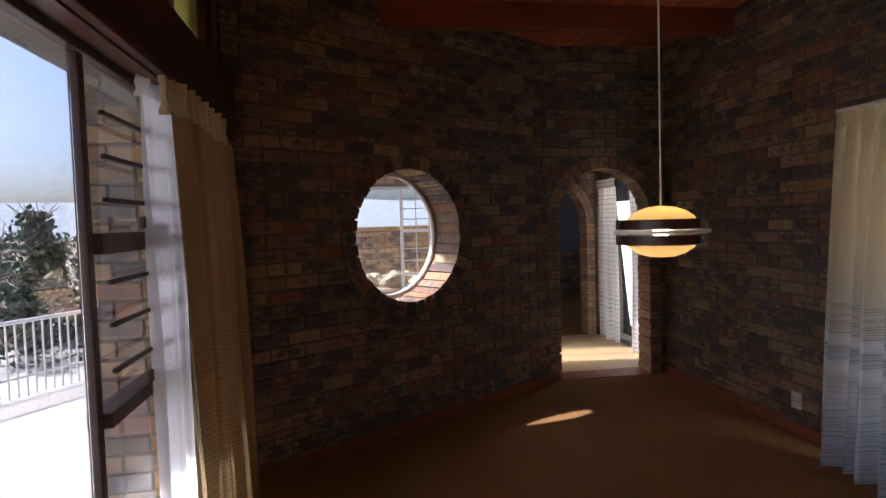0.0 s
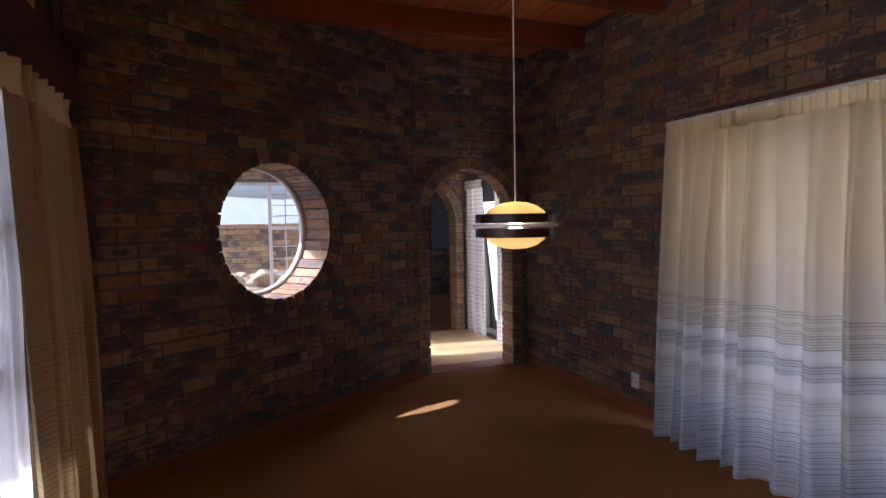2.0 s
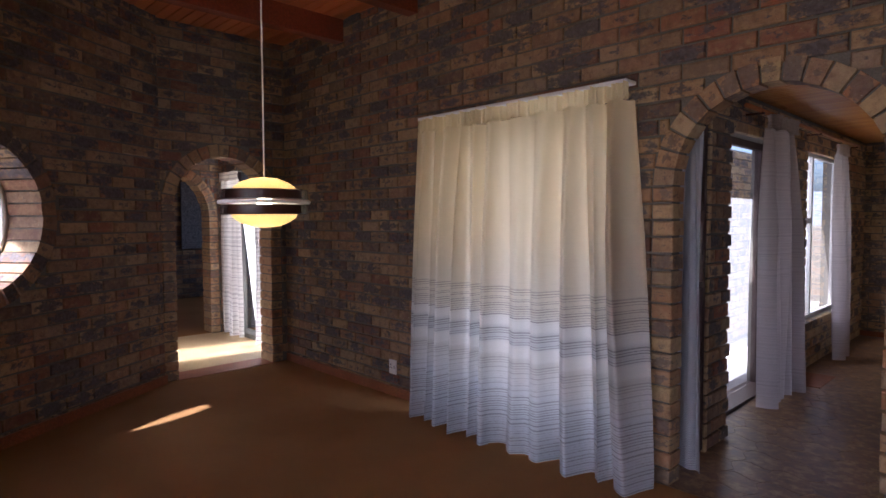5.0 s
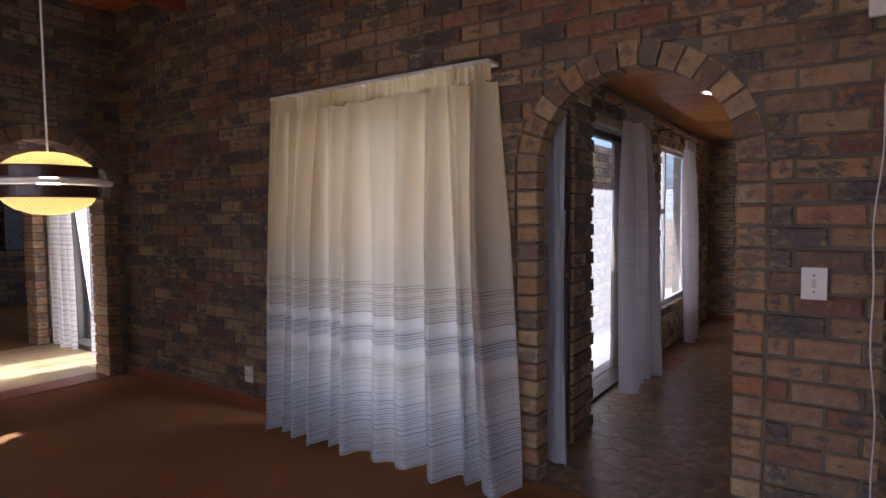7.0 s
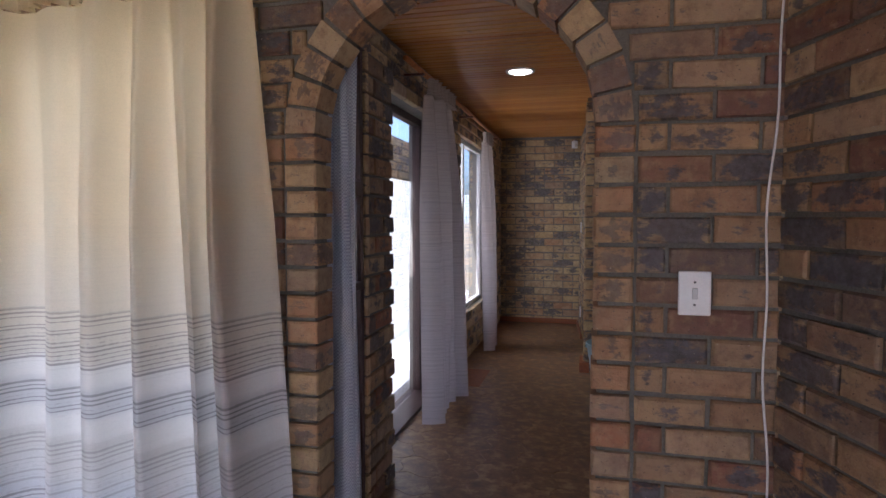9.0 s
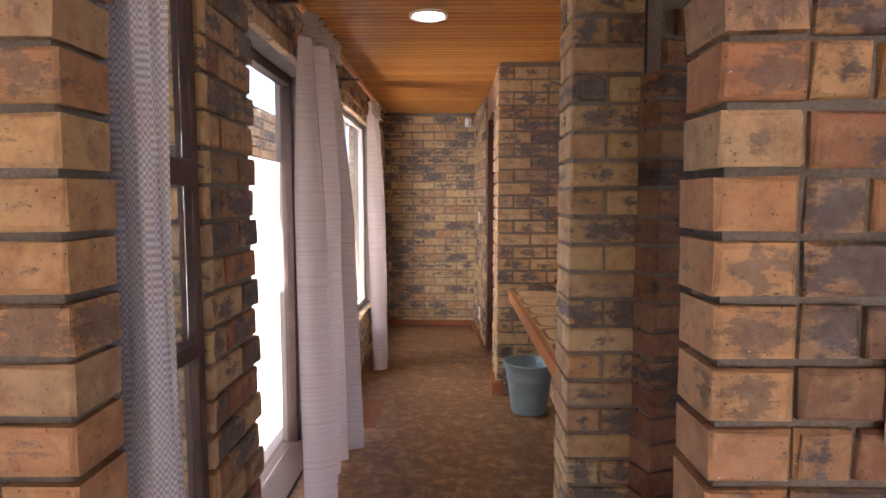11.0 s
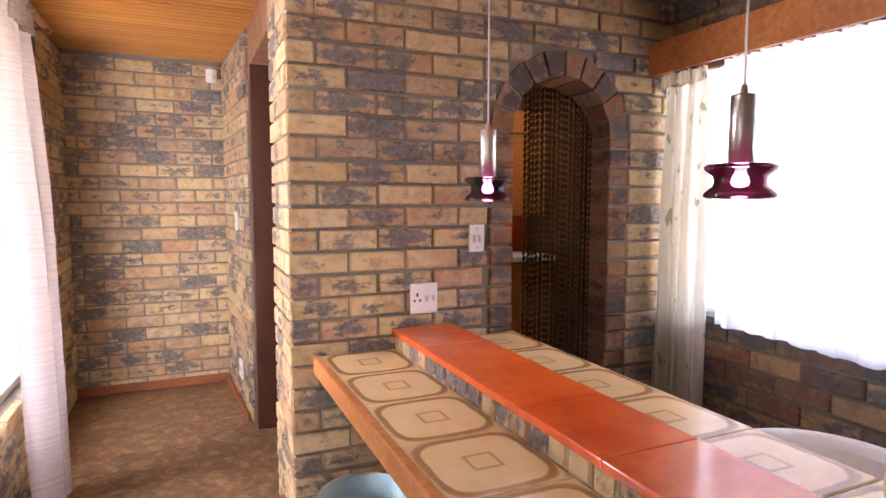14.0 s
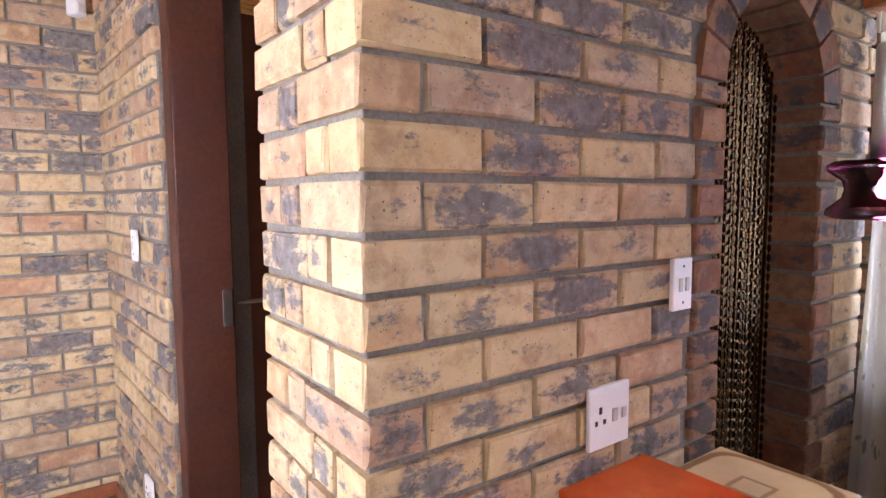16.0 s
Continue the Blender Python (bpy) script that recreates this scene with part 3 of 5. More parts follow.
south = Wall("wall_5", 4.2, -3.7, 180, 6.5, 3.14, 0.22, "window wall of the living room")
south.window(0.6, 5.75, 0.02, 2.06).window(0.6, 6.0, 2.40, 2.86).core()

ceil = thing("ceiling_living", "red-stained pine board ceiling of the living room", "ceiling", kind="structure")
bm = bmesh.new()
y = -3.8
while y < 0.1:
    box(bm, -3.9, y, 3.12, 3.4, y + 0.088, 3.14)
    y += 0.1
part("ceiling_backing", boxed(-3.95, -3.95, 3.141, 3.6, 0.25, 3.3), M_TIMBER, ceil)
ob = part("ceiling_boards", bm, M_REDPINE, ceil)
for x in (-2.62, -1.66, -0.70, 0.26, 1.22, 2.18):
    tagged(part("ceiling_beam", boxed(x - 0.05, -3.7, 2.93, x + 0.06, -0.004, 3.118, 0.006), M_BEAM), "red-brown stained timber ceiling beam", "beam", kind="structure")

# ---- structure: vestibule beyond the small arch ----
far_arch = Wall("wall_6", -5.55, -1.25, 90, 1.45, 2.6, 0.24, "brick wall with an inner arch to a dark room")
far_arch.ring_mat = M_ARCHBRICK
far_arch.arch(0.727, 0.553, 1.455).core().bond()
far_arch.done(100)
vest = Wall("wall_7", -5.55, 0.2, 0, 1.72, 2.6, 0.2, "vestibule wall with a tall window")
vest.window(0.25, 1.35, 0.05, 2.0).core().bond().done(60)
slab("ceiling_dark_room", -9.5, -1.46, -5.4, 2.6, 2.6, 2.75, M_REDPINE, "dark boarded ceiling of the dark room", "ceiling")
slab("ceiling_vestibule", -5.4, -1.5, -3.75, 0.5, 2.6, 2.75, M_REDPINE, "dark boarded ceiling beyond the small arch", "ceiling")
dark = Wall("wall_8", -9.2, -1.45, 90, 3.95, 2.6, 0.2, "grey stone-textured wall of the dark room beyond")
dark.core().bond().done(0)
# the opening is invented, out of view, to let the fill lamp in
back_wall = Wall("wall_9", -9.4, 2.3, 0, 4.09, 2.6, 0.2, "side wall of the dark room with an added, unseen window opening")
back_wall.window(1.2, 2.6, 0.9, 2.0).core()
sunny = Wall("wall_10", -9.4, -1.47, 0, 3.6, 2.6, 0.2, "sunlit garden-side brick wall of the dark room", yellow=True)
sunny.core().bond().done(60)
part("wall_12", boxed(-5.78, 0.4, 0, -5.56, 2.3, 2.6), M_MORTAR)
tagged(bpy.data.objects["wall_12"], "plain side wall of the dark room beyond the arch", "wall", kind="structure")

# ---- structure: passage ----
pz = 2.30
far = Wall("wall_13", 0.1, 5.57, 0, 1.1, pz, 0.24, "yellow face-brick end wall of the passage", yellow=True)
far.core().bond().done(260)
side = Wall("wall_14", 1.11, 5.57, -86.3, 0.96, pz, 0.3, "face-brick passage wall beside the dark door frame", yellow=True)
side.core().bond().done(130)
kit = Wall("wall_15", 1.19, 3.27, 0, 1.85, pz, 0.24, "yellow and blue-grey face-brick wall behind the breakfast counter", yellow=True)
kit.ring_mat = M_DARKBRICK
kit.arch(2.41 - 1.19, 0.26, 1.625).core(in0=0.014).bond(start=QUOIN_A)
corner_stack(kit.ob, kit.rows, 1.19, 3.27, 0, pz)
kend = Wall("wall_16", 1.19, 3.70, -90, 0.43, pz, 0.2, "deep end of the kitchen brick wall", yellow=True)
kend.core(in1=0.014).bond(end=QUOIN_B).done(120)
kit.done(300, lambda p: p.x)

left = Wall("wall_17", 0.15, 0.125, 90, 5.62, pz, 0.24, "passage wall of brick piers between tall windows", yellow=True)
left.window(0.02, 2.275, -0.0, 2.02).window(3.065, 4.515, 0.42, 2.04)
left.core().bond().done(260, lambda p: p.y)
near_pier = Wall("wall_33", 0.30, 0.58, 90, 0.37, 2.02, 0.13, "dark toothed brick pier between the narrow window and the sliding door")
near_pier.core(in0=0.02, in1=0.02).bond(end=(0.0, 0.018)).done(90)
pier_end = Wall("wall_30", 0.172, 0.575, 0, 0.13, 2.02, 0.02, "brick end of the pier behind the narrow window", yellow=True)
pier_end.bond(start=(0.0, 0.016)).done(60)
pier = thing("brick_pier", "square face-brick pier at the end of the breakfast counter", "pier", kind="structure")
bmc = boxed(1.262, 1.062, 0, 1.50, 1.245, pz)
part("mortar", bmc, M_YMORTAR, pier)
rows = []
corner_stack(pier, rows, 1.25, 1.05, 0, pz)
k = 0
while (k + 1) * COURSE <= pz + 0.06:
    z = k * COURSE + 0.006
    if k % 2:
        rows.append((Matrix.Translation((1.367, 1.05, z)), 0.128, 0.106))
        rows.append((Matrix.Translation((1.367, 1.167, z)), 0.128, 0.09))
    else:
        rows.append((Matrix.Translation((1.25, 1.167, z)), 0.106, 0.09))
        rows.append((Matrix.Translation((1.367, 1.167, z)), 0.106, 0.09))
    k += 1
put_bricks(pier, rows, 200, mat=M_YBRICK)
recess = Wall("wall_18", 1.487, 0.955, 18, 1.62, pz, 0.12, "yellow face-brick wall of the recess beside the pier", yellow=True)
recess.core(in0=0.01).bond(start=(0.345, 0.30)).done(200, lambda p: p.x)
stack = thing("brick_pilaster", "dark face-brick arch jamb bonded into the recess wall", "pier", kind="structure")
rows = []
for k in range(26):
    z = k * COURSE + 0.006
    h = max(0.0, z - 1.66)
    off = 0.36 - math.sqrt(0.36 ** 2 - min(h, 0.34) ** 2)      # the jamb leans over into an arch
    end = (0.335, 0.29)[k % 2]
    at = recess.base @ Matrix.Translation((off + rng.uniform(-.004, .004), -0.006 + rng.uniform(-.003, .003), z))
    rows.append((at, end - off - 0.004, 0.13))
put_bricks(stack, rows, 80, mat=M_DARKBRICK)
rend = Wall("wall_19", 2.95, 1.38, -90, 1.14, pz, 0.2, "end wall of the recess with a narrow window", yellow=True)
rend.window(0.31, 0.89, 0.8, 1.95).core()
# darker brick material than its neighbours stands in for shade on this backlit wall
kwin = Wall("wall_20", 3.04, 3.6, -90, 3.0, pz, 0.22, "kitchen wall with a wide window, its backlit shade given by darker brick")
kwin.window(0.35, 2.3, 0.80, 1.95).core().bond().done(120)

ceil2 = thing("ceiling_passage", "golden varnished pine board ceiling of the passage", "ceiling", kind="structure")
bm = bmesh.new()
y = 0.13
while y < 5.6:
    box(bm, 0.05, y, pz, 3.2, y + 0.054, pz + 0.02, 0.003)
    y += 0.064
part("ceiling_boards", bm, M_PINE, ceil2)
part("ceiling_backing", boxed(-0.2, 0.13, pz + 0.021, 3.4, 7.2, pz + 0.2), M_TIMBER, ceil2)

# ---- more structure: doorway, pantry, kitchen shell, vestibule side, wing ----
def plain(name, x0, y0, z0, x1, y1, z1, material, label, category="wall"):
    return tagged(part(name, boxed(x0, y0, z0, x1, y1, z1), material), label, category, kind="structure")


M_PANEL = planks_mat("dark_panel_wood", (0.09, 0.032, 0.014), (0.13, 0.048, 0.02), (0.17, 0.065, 0.028), 0.8)
plain("wall_21", 1.43, 6.1, 0, 3.5, 6.3, pz, M_MORTAR, "end wall of the room behind the dark door frame")
outer = Wall("wall_22", 3.28, 6.1, -90, 4.9, pz, 0.22, "outer wall behind the kitchen and pantry", yellow=True)
outer.window(2.8, 4.85, 0.55, 2.0).core()
plain("wall_23", 1.95, 3.52, 0, 2.0, 5.2, pz, M_PANEL, "dark timber partition behind the bead curtain")
plain("wall_24", 2.0, 5.0, 0, 3.28, 5.05, pz, M_PANEL, "dark timber back wall of the pantry")
plain("pantry_lining", 3.22, 3.53, 0, 3.275, 4.98, pz - 0.003, M_PANEL, "dark timber boarding on the pantry side wall")
plain("lintel_1", 1.20, 3.71, 2.08, 1.42, 4.64, pz - 0.002, M_DARKBRICK, "dark masonry over the doorway", "lintel")
plain("wall_25", -4.34, -1.45, 0, -3.84, -1.25, 2.6, M_MORTAR, "short outer wall of the vestibule")
plain("wall_34", -5.56, -1.45, 0, -5.02, -1.25, 2.149, M_MORTAR, "outer wall beside the vestibule glazing")
plain("wall_26", -5.56, -1.45, 2.15, -4.34, -1.25, 2.6, M_MORTAR, "outer wall over the vestibule glazing")
plain("eave", -2.35, -5.65, 2.92, 6.0, -3.93, 3.04, M_TIMBER, "deep boarded roof overhang outside the windows", "roof")
plain("wall_27", 3.4, -3.95, 0, 3.6, 0.24, 3.14, M_MORTAR, "far side wall of the living room")

wing = Wall("wall_11", -5.56, -4.2, 90, 2.94, 2.6, 0.2, "brick wall of the opposite wing with a white-framed window")
wing.window(1.15, 2.72, 0.55, 1.98).core().bond().done(60)


def bar_frame(name, label, category, place, bars, panes, metal, group=""):
    """A window or door: bars (u0, z0, u1, z1, depth0, depth1) and glass panes (u0, z0, u1, z1, d), in the wall's frame."""
    ob = tagged(new(name), label, category, kind="structure")
    ob.matrix_world = place
    for u0, z0, u1, z1, d0, d1 in bars:
        part("frame_bar", boxed(u0, d0, z0, u1, d1, z1, 0.003), metal, ob)
    for u0, z0, u1, z1, d in panes:
        g = part("pane", boxed(u0, d, z0, u1, d + 0.004, z1), M_GLASS, ob)
        g.visible_shadow = False
    return ob


# white window of the wing, with small panes on one side
fr = wing.base
bars = [(1.15, 0.55, 1.19, 1.98, 0.06, 0.10), (2.68, 0.55, 2.72, 1.98, 0.06, 0.10), (1.19, 0.55, 2.68, 0.59, 0.06, 0.10), (1.19, 1.94, 2.68, 1.98, 0.06, 0.10),
        (1.82, 0.59, 1.86, 1.94, 0.06, 0.10), (1.86, 1.41, 2.68, 1.45, 0.06, 0.10), (1.86, 0.88, 2.68, 0.91, 0.06, 0.10)]
bars += [(u, 0.591, u + 0.012, 1.939, 0.11, 0.122) for u in (2.02, 2.18, 2.34, 2.5)] + [(1.861, z, 2.679, z + 0.012, 0.124, 0.136) for z in (0.75, 1.05, 1.2, 1.57, 1.7, 1.83)]
bar_frame("window_1", "white steel window of the opposite wing with small barred panes", "window", fr, bars, [(1.19, 0.59, 1.82, 1.94, 0.08), (1.86, 0.59, 2.68, 1.94, 0.08)], M_WHITESTEEL)

# round glazing at the back of the circular opening
rw = tagged(new("window_2"), "round white-rimmed window set deep in the brick wall", "window", kind="structure")
rw.matrix_world = west.base @ Matrix.Translation((west.holes[0][1], 0.30, 1.44))
bm = bmesh.new()
vs = lathe([(0.462, -0.02), (0.492, -0.02), (0.492, 0.02), (0.462, 0.02), (0.462, -0.02)], 64, bm=bm)
bmesh.ops.rotate(bm, verts=bm.verts, cent=(0, 0, 0), matrix=Matrix.Rotation(math.pi / 2, 3, "X"))
part("rim", bm, M_WHITESTEEL, rw, smooth=True)
bm = bmesh.new()
bmesh.ops.create_cone(bm, cap_ends=True, segments=64, radius1=0.464, radius2=0.464, depth=0.004)
bmesh.ops.rotate(bm, verts=bm.verts, cent=(0, 0, 0), matrix=Matrix.Rotation(math.pi / 2, 3, "X"))
g = part("pane", bm, M_GLASS, rw)
g.visible_shadow = False

# brown steel windows of the living room
south_fr = Matrix.Translation((0.03, -3.735, 0))
bars = [(-0.85, 0.02, -0.81, 2.06, -0.02, 0.03), (-0.81, 2.02, 3.6, 2.06, -0.02, 0.03), (-0.81, 0.02, 3.6, 0.06, -0.02, 0.03), (-0.145, 0.06, -0.11, 2.02, -0.012, 0.02),
        (-0.81, 1.475, -0.15, 1.535, -0.03, 0.04), (-0.81, 0.985, -0.15, 1.03, -0.03, 0.04), (1.3, 0.06, 1.36, 2.02, -0.025, 0.035), (2.6, 0.06, 2.66, 2.02, -0.025, 0.035)]
bars += [(-0.809, z, -0.151, z + 0.014, 0.045, 0.059) for z in (1.19 - 0.05, 1.27, 1.39, 1.62, 1.74, 1.86)]
w3 = bar_frame("window_3", "tall brown steel window with burglar bars beside the patio", "window", south_fr, bars,
               [(-1.5, 0.06, -0.86, 2.02, 0.0), (-0.81, 0.06, -0.15, 2.02, 0.0), (-0.095, 0.06, 1.3, 2.02, 0.0), (1.36, 0.06, 2.6, 2.02, 0.0), (2.66, 0.06, 3.6, 2.02, 0.0)], M_STEEL)
for z in (1.545, 1.04):
    part("handle", box(boxed(-0.60, 0.045, z, -0.44, 0.06, z + 0.012, 0.003), -0.455, 0.045, z + 0.0121, -0.44, 0.06, z + 0.04, 0.002), M_STEEL, w3, "dark window stay")
w4 = tagged(new("window_4"), "clerestory strip of rippled yellow glass above the window", "window", kind="structure")
part("pane", boxed(-1.79, -3.80, 2.40, 3.6, -3.79, 2.86), M_YGLASS, w4).visible_shadow = False
for x in (-1.78, -0.45, 0.5, 1.6, 2.7):
    part("mullion", boxed(x - 0.02, -3.786, 2.40, x + 0.02, -3.74, 2.86, 0.003), M_TIMBER, w4)
plain("lintel_2", -1.9, -3.70, 2.045, 3.4, -3.635, 2.36, M_TIMBER, "dark timber lintel over the living room windows", "lintel")
tagged(part("curtain_track", boxed(-1.86, -3.632, 2.05, 3.3, -3.60, 2.075, 0.004), M_TIMBER), "dark timber curtain track under the lintel", "curtain rail")

# outdoor brick pier by the window, patio rail, trees, hill
op = Wall("wall_28", -1.18, -4.18, 90, 0.36, 2.92, 0.22, "toothed outdoor brick pier beside the patio window")
bpy.data.objects.remove(op.ob)
op.ob = thing("garden_pier", "toothed outdoor brick pier beside the patio window", "pier", kind="structure")
op.core().bond().done(80)
rail = thing("patio_railing", "white metal railing with thin uprights along the patio", "railing")
rail_a, rail_b = Vector((-1.6, -8.29)), Vector((-8.0, -4.31))
def rail_pt(s):
    return tuple(rail_a.lerp(rail_b, s))
for z, r in ((0.66, 0.022), (0.10, 0.014)):
    part("rail_bar", tube([(*rail_pt(0), z), (*rail_pt(1), z)], r), M_WHITESTEEL, rail)
up = None
for i in range(84):
    x, y = rail_pt((i + 0.5) / 84)
    if up is None:
        up = mesh_of("upright", tube([(0, 0, -0.12), (0, 0, 0.65)], 0.010, 6), M_WHITESTEEL)
    o = new("upright", up)
    o.parent, o.location = rail, (x, y, 0)


def leaf_mat(name, a, b):
    m, n, l, p = base_mat(name)
    geo = n.new("ShaderNodeNewGeometry").outputs["Random Per Island"]
    l.new(ramp(n, l, geo, [(0.0, a), (1.0, b)]), p.inputs["Base Color"])
    p.inputs["Roughness"].default_value = 0.7
    return m


M_LEAF = leaf_mat("conifer_leaf", (0.05, 0.08, 0.05), (0.11, 0.14, 0.09))
M_TWIG = surface("grey_twig", (0.16, 0.13, 0.11), (0.22, 0.19, 0.16), 5, 60, 0.9, 0.2)


def tree(x, y, z, high, spread, leafy, seed, label):
    r = random.Random(seed)
    t = thing("tree", label, "tree", "garden trees")
    bm = tube([(x, y, z), (x + r.uniform(-.1, .1), y, z + high * 0.4), (x + r.uniform(-.2, .2), y, z + high * 0.97)], 0.05)
    tips = []
    for i in range(46):
        h = r.uniform(0.18, 0.95)
        a = r.uniform(0, 6.28)
        ln = spread * (1.05 - h) * r.uniform(0.6, 1.1) if leafy > 0.5 else spread * r.uniform(0.4, 1.0) * (1.1 - 0.6 * h)
        p0 = Vector((x, y, z + high * h))
        p1 = p0 + Vector((math.cos(a) * ln, math.sin(a) * ln, r.uniform(-0.1, 0.5) * ln))
        tube([p0, p0.lerp(p1, 0.5) + Vector((0, 0, 0.05)), p1], 0.014, 5, bm)
        tips.append((p0, p1))
        for k in range(4):
            q = p0.lerp(p1, r.uniform(0.4, 1.0))
            tube([q, q + Vector((r.uniform(-.5, .5), r.uniform(-.5, .5), r.uniform(0.0, .6))) * spread * 0.4], 0.006, 4, bm)
    part("trunk", bm, M_TWIG, t)
    verts, faces = [], []
    for i in range(int(5200 * leafy)):
        p0, p1 = r.choice(tips)
        c = p0.lerp(p1, r.uniform(0.15, 1.05)) + Vector((r.gauss(0, .10), r.gauss(0, .10), r.gauss(0, .10))) * spread * 0.55
        s = r.uniform(0.03, 0.085)
        a, b = Vector((r.gauss(0, 1), r.gauss(0, 1), r.gauss(0, 1))).normalized() * s, Vector((r.gauss(0, 1), r.gauss(0, 1), r.gauss(0, 1))).normalized() * s * 0.6
        n = len(verts)
        verts += [c - a, c + b, c + a, c - b]
        faces.append((n, n + 1, n + 2, n + 3))
    me = bpy.data.meshes.new("crown")
    me.from_pydata([tuple(v) for v in verts], [], faces)
    me.materials.append(M_LEAF)
    o = new("crown", me)
    o.parent = t
    tagged(o, kind="stuff")


tree(-7.9, -7.6, -0.9, 2.75, 1.3, 0.8, 3, "blue-green conifer rising behind the patio railing")
tree(-6.4, -7.4, -0.9, 2.3, 1.4, 0.10, 5, "bare grey-branched shrub behind the patio railing")
tree(-8.9, -7.0, -0.9, 2.4, 1.6, 0.30, 9, "half-bare garden tree behind the patio railing")
tree(-7.0, -6.2, -0.9, 2.2, 1.1, 0.45, 12, "green bush beside the patio railing")
tree(-9.2, -9.0, -0.9, 2.3, 1.9, 0.4, 15, "grey-green tree farther down the slope")

# the haze of distance is mixed into the hill's own blue-grey colour
M_HILL = surface("haze_tinted_hill", (0.30, 0.33, 0.36), (0.36, 0.39, 0.40), 0.02, 0.4, 1.0, 0.0, dark=0.2)
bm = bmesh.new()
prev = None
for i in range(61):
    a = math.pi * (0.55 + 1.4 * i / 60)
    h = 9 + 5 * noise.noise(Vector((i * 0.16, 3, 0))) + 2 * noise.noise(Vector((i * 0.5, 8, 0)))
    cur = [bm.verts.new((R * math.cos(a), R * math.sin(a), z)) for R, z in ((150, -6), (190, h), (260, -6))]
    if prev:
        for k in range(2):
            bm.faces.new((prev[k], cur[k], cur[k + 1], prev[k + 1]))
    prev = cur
tagged(part("hill", bm, M_HILL, smooth=True), "hill on the horizon with the blue-grey of distance haze in its colour", "hill", kind="structure")

# rockery seen through the round window
M_ROCK = surface("pale_rock", (0.46, 0.39, 0.28), (0.58, 0.51, 0.40), 5, 40, 0.95, 0.6)
M_SOIL = surface("pale_soil", (0.36, 0.29, 0.20), (0.45, 0.38, 0.27), 3, 30, 1.0, 0.5)
rockmeshes = []
for i in range(4):
    bm = bmesh.new()
    bmesh.ops.create_icosphere(bm, subdivisions=3, radius=1.0)
    for v in bm.verts:
        v.co *= 1 + 0.35 * noise.noise(v.co * 1.3 + Vector((i * 7, 0, 0))) + 0.12 * noise.noise(v.co * 4 + Vector((i * 5, 2, 0)))
    rockmeshes.append(mesh_of("rock", bm, M_ROCK))
bed = tagged(part("garden_bed", boxed(-7.7, -4.6, -0.2, -6.7, -1.5, 0.60, 0.05), M_SOIL), "raised bed of pale soil beyond the wing window", "garden bed", kind="structure")
for i in range(42):
    o = new("rock", rng.choice(rockmeshes))
    s = rng.uniform(0.07, 0.17)
    o.location = (rng.uniform(-7.5, -6.85), -4.4 + 2.75 * (i + 0.5) / 42, 0.60 + s * 0.45)
    o.scale, o.rotation_euler = (s * 1.2, s, s * 0.8), (rng.uniform(-.4, .4), rng.uniform(-.4, .4), rng.uniform(0, 6))
    tagged(o, "pale sunlit garden rock on the raised bed", "rock", "rockery stones")

# vestibule glazing: a bar halfway splits the sunlight on the floor
bar_frame("window_5", "glazed side of the vestibule with slim dark bars", "window", Matrix.Translation((-5.02, -1.35, 0)),
          [(0, 0, 0.04, 2.15, -0.02, 0.02), (0.63, 0, 0.67, 2.15, -0.02, 0.02), (0.04, 2.11, 0.63, 2.15, -0.02, 0.02), (0.32, 0.0, 0.36, 2.11, -0.02, 0.02)],
          [(0.04, 0.01, 0.32, 2.11, 0.0), (0.36, 0.01, 0.63, 2.11, 0.0)], M_STEEL)
bar_frame("window_6", "tall vestibule window behind plaid curtains", "window", Matrix.Translation((-5.55, 0.3, 0)),
          [(0.25, 0.05, 0.29, 2.0, -0.02, 0.02), (1.31, 0.05, 1.35, 2.0, -0.02, 0.02), (0.78, 0.05, 0.82, 2.0, -0.02, 0.02)], [(0.29, 0.05, 0.78, 2.0, 0.0), (0.82, 0.05, 1.31, 2.0, 0.0)], M_STEEL)
bar_frame("window_7", "brown steel window behind the striped curtain", "window", Matrix.Translation((-3.86, 0.07, 0)),
          [(2.46, 0.25, 2.49, 2.0, -0.02, 0.02), (3.83, 0.25, 3.86, 2.0, -0.02, 0.02), (2.49, 0.25, 3.83, 0.28, -0.02, 0.02), (2.49, 1.97, 3.83, 2.0, -0.02, 0.02)], [(2.49, 0.28, 3.83, 1.97, 0.0)], M_STEEL)
# passage windows; u runs along y from the arch wall
lf = left.base @ Matrix.Translation((0.115, 0, 0))
bar_frame("window_8", "narrow brown steel window beside the check curtain", "window", Matrix.Translation((0.34, 0.13, 0)) @ Matrix.Rotation(radians(90), 4, "Z"),
          [(0.005, 0.02, 0.035, 2.02, 0.05, 0.09), (0.41, 0.02, 0.445, 2.02, 0.05, 0.09), (0.036, 0.02, 0.409, 0.06, 0.05, 0.09), (0.036, 1.98, 0.409, 2.02, 0.05, 0.09), (0.036, 1.395, 0.409, 1.455, 0.045, 0.095), (0.036, 1.0, 0.409, 1.035, 0.045, 0.095)],
          [(0.036, 0.061, 0.409, 0.999, 0.07), (0.036, 1.036, 0.409, 1.394, 0.07), (0.036, 1.456, 0.409, 1.979, 0.07)], M_STEEL)
bar_frame("door_1", "brown steel sliding glass door to the sunny courtyard", "door", lf,
          [(0.72, 0.0, 0.75, 2.02, 0.13, 0.19), (2.12, 0.0, 2.16, 2.02, 0.13, 0.19), (0.75, 1.97, 2.12, 2.02, 0.13, 0.19), (0.72, -0.004, 2.16, 0.022, 0.02, 0.2)],
          [(0.75, 0.03, 2.12, 1.97, 0.16)], M_STEEL)
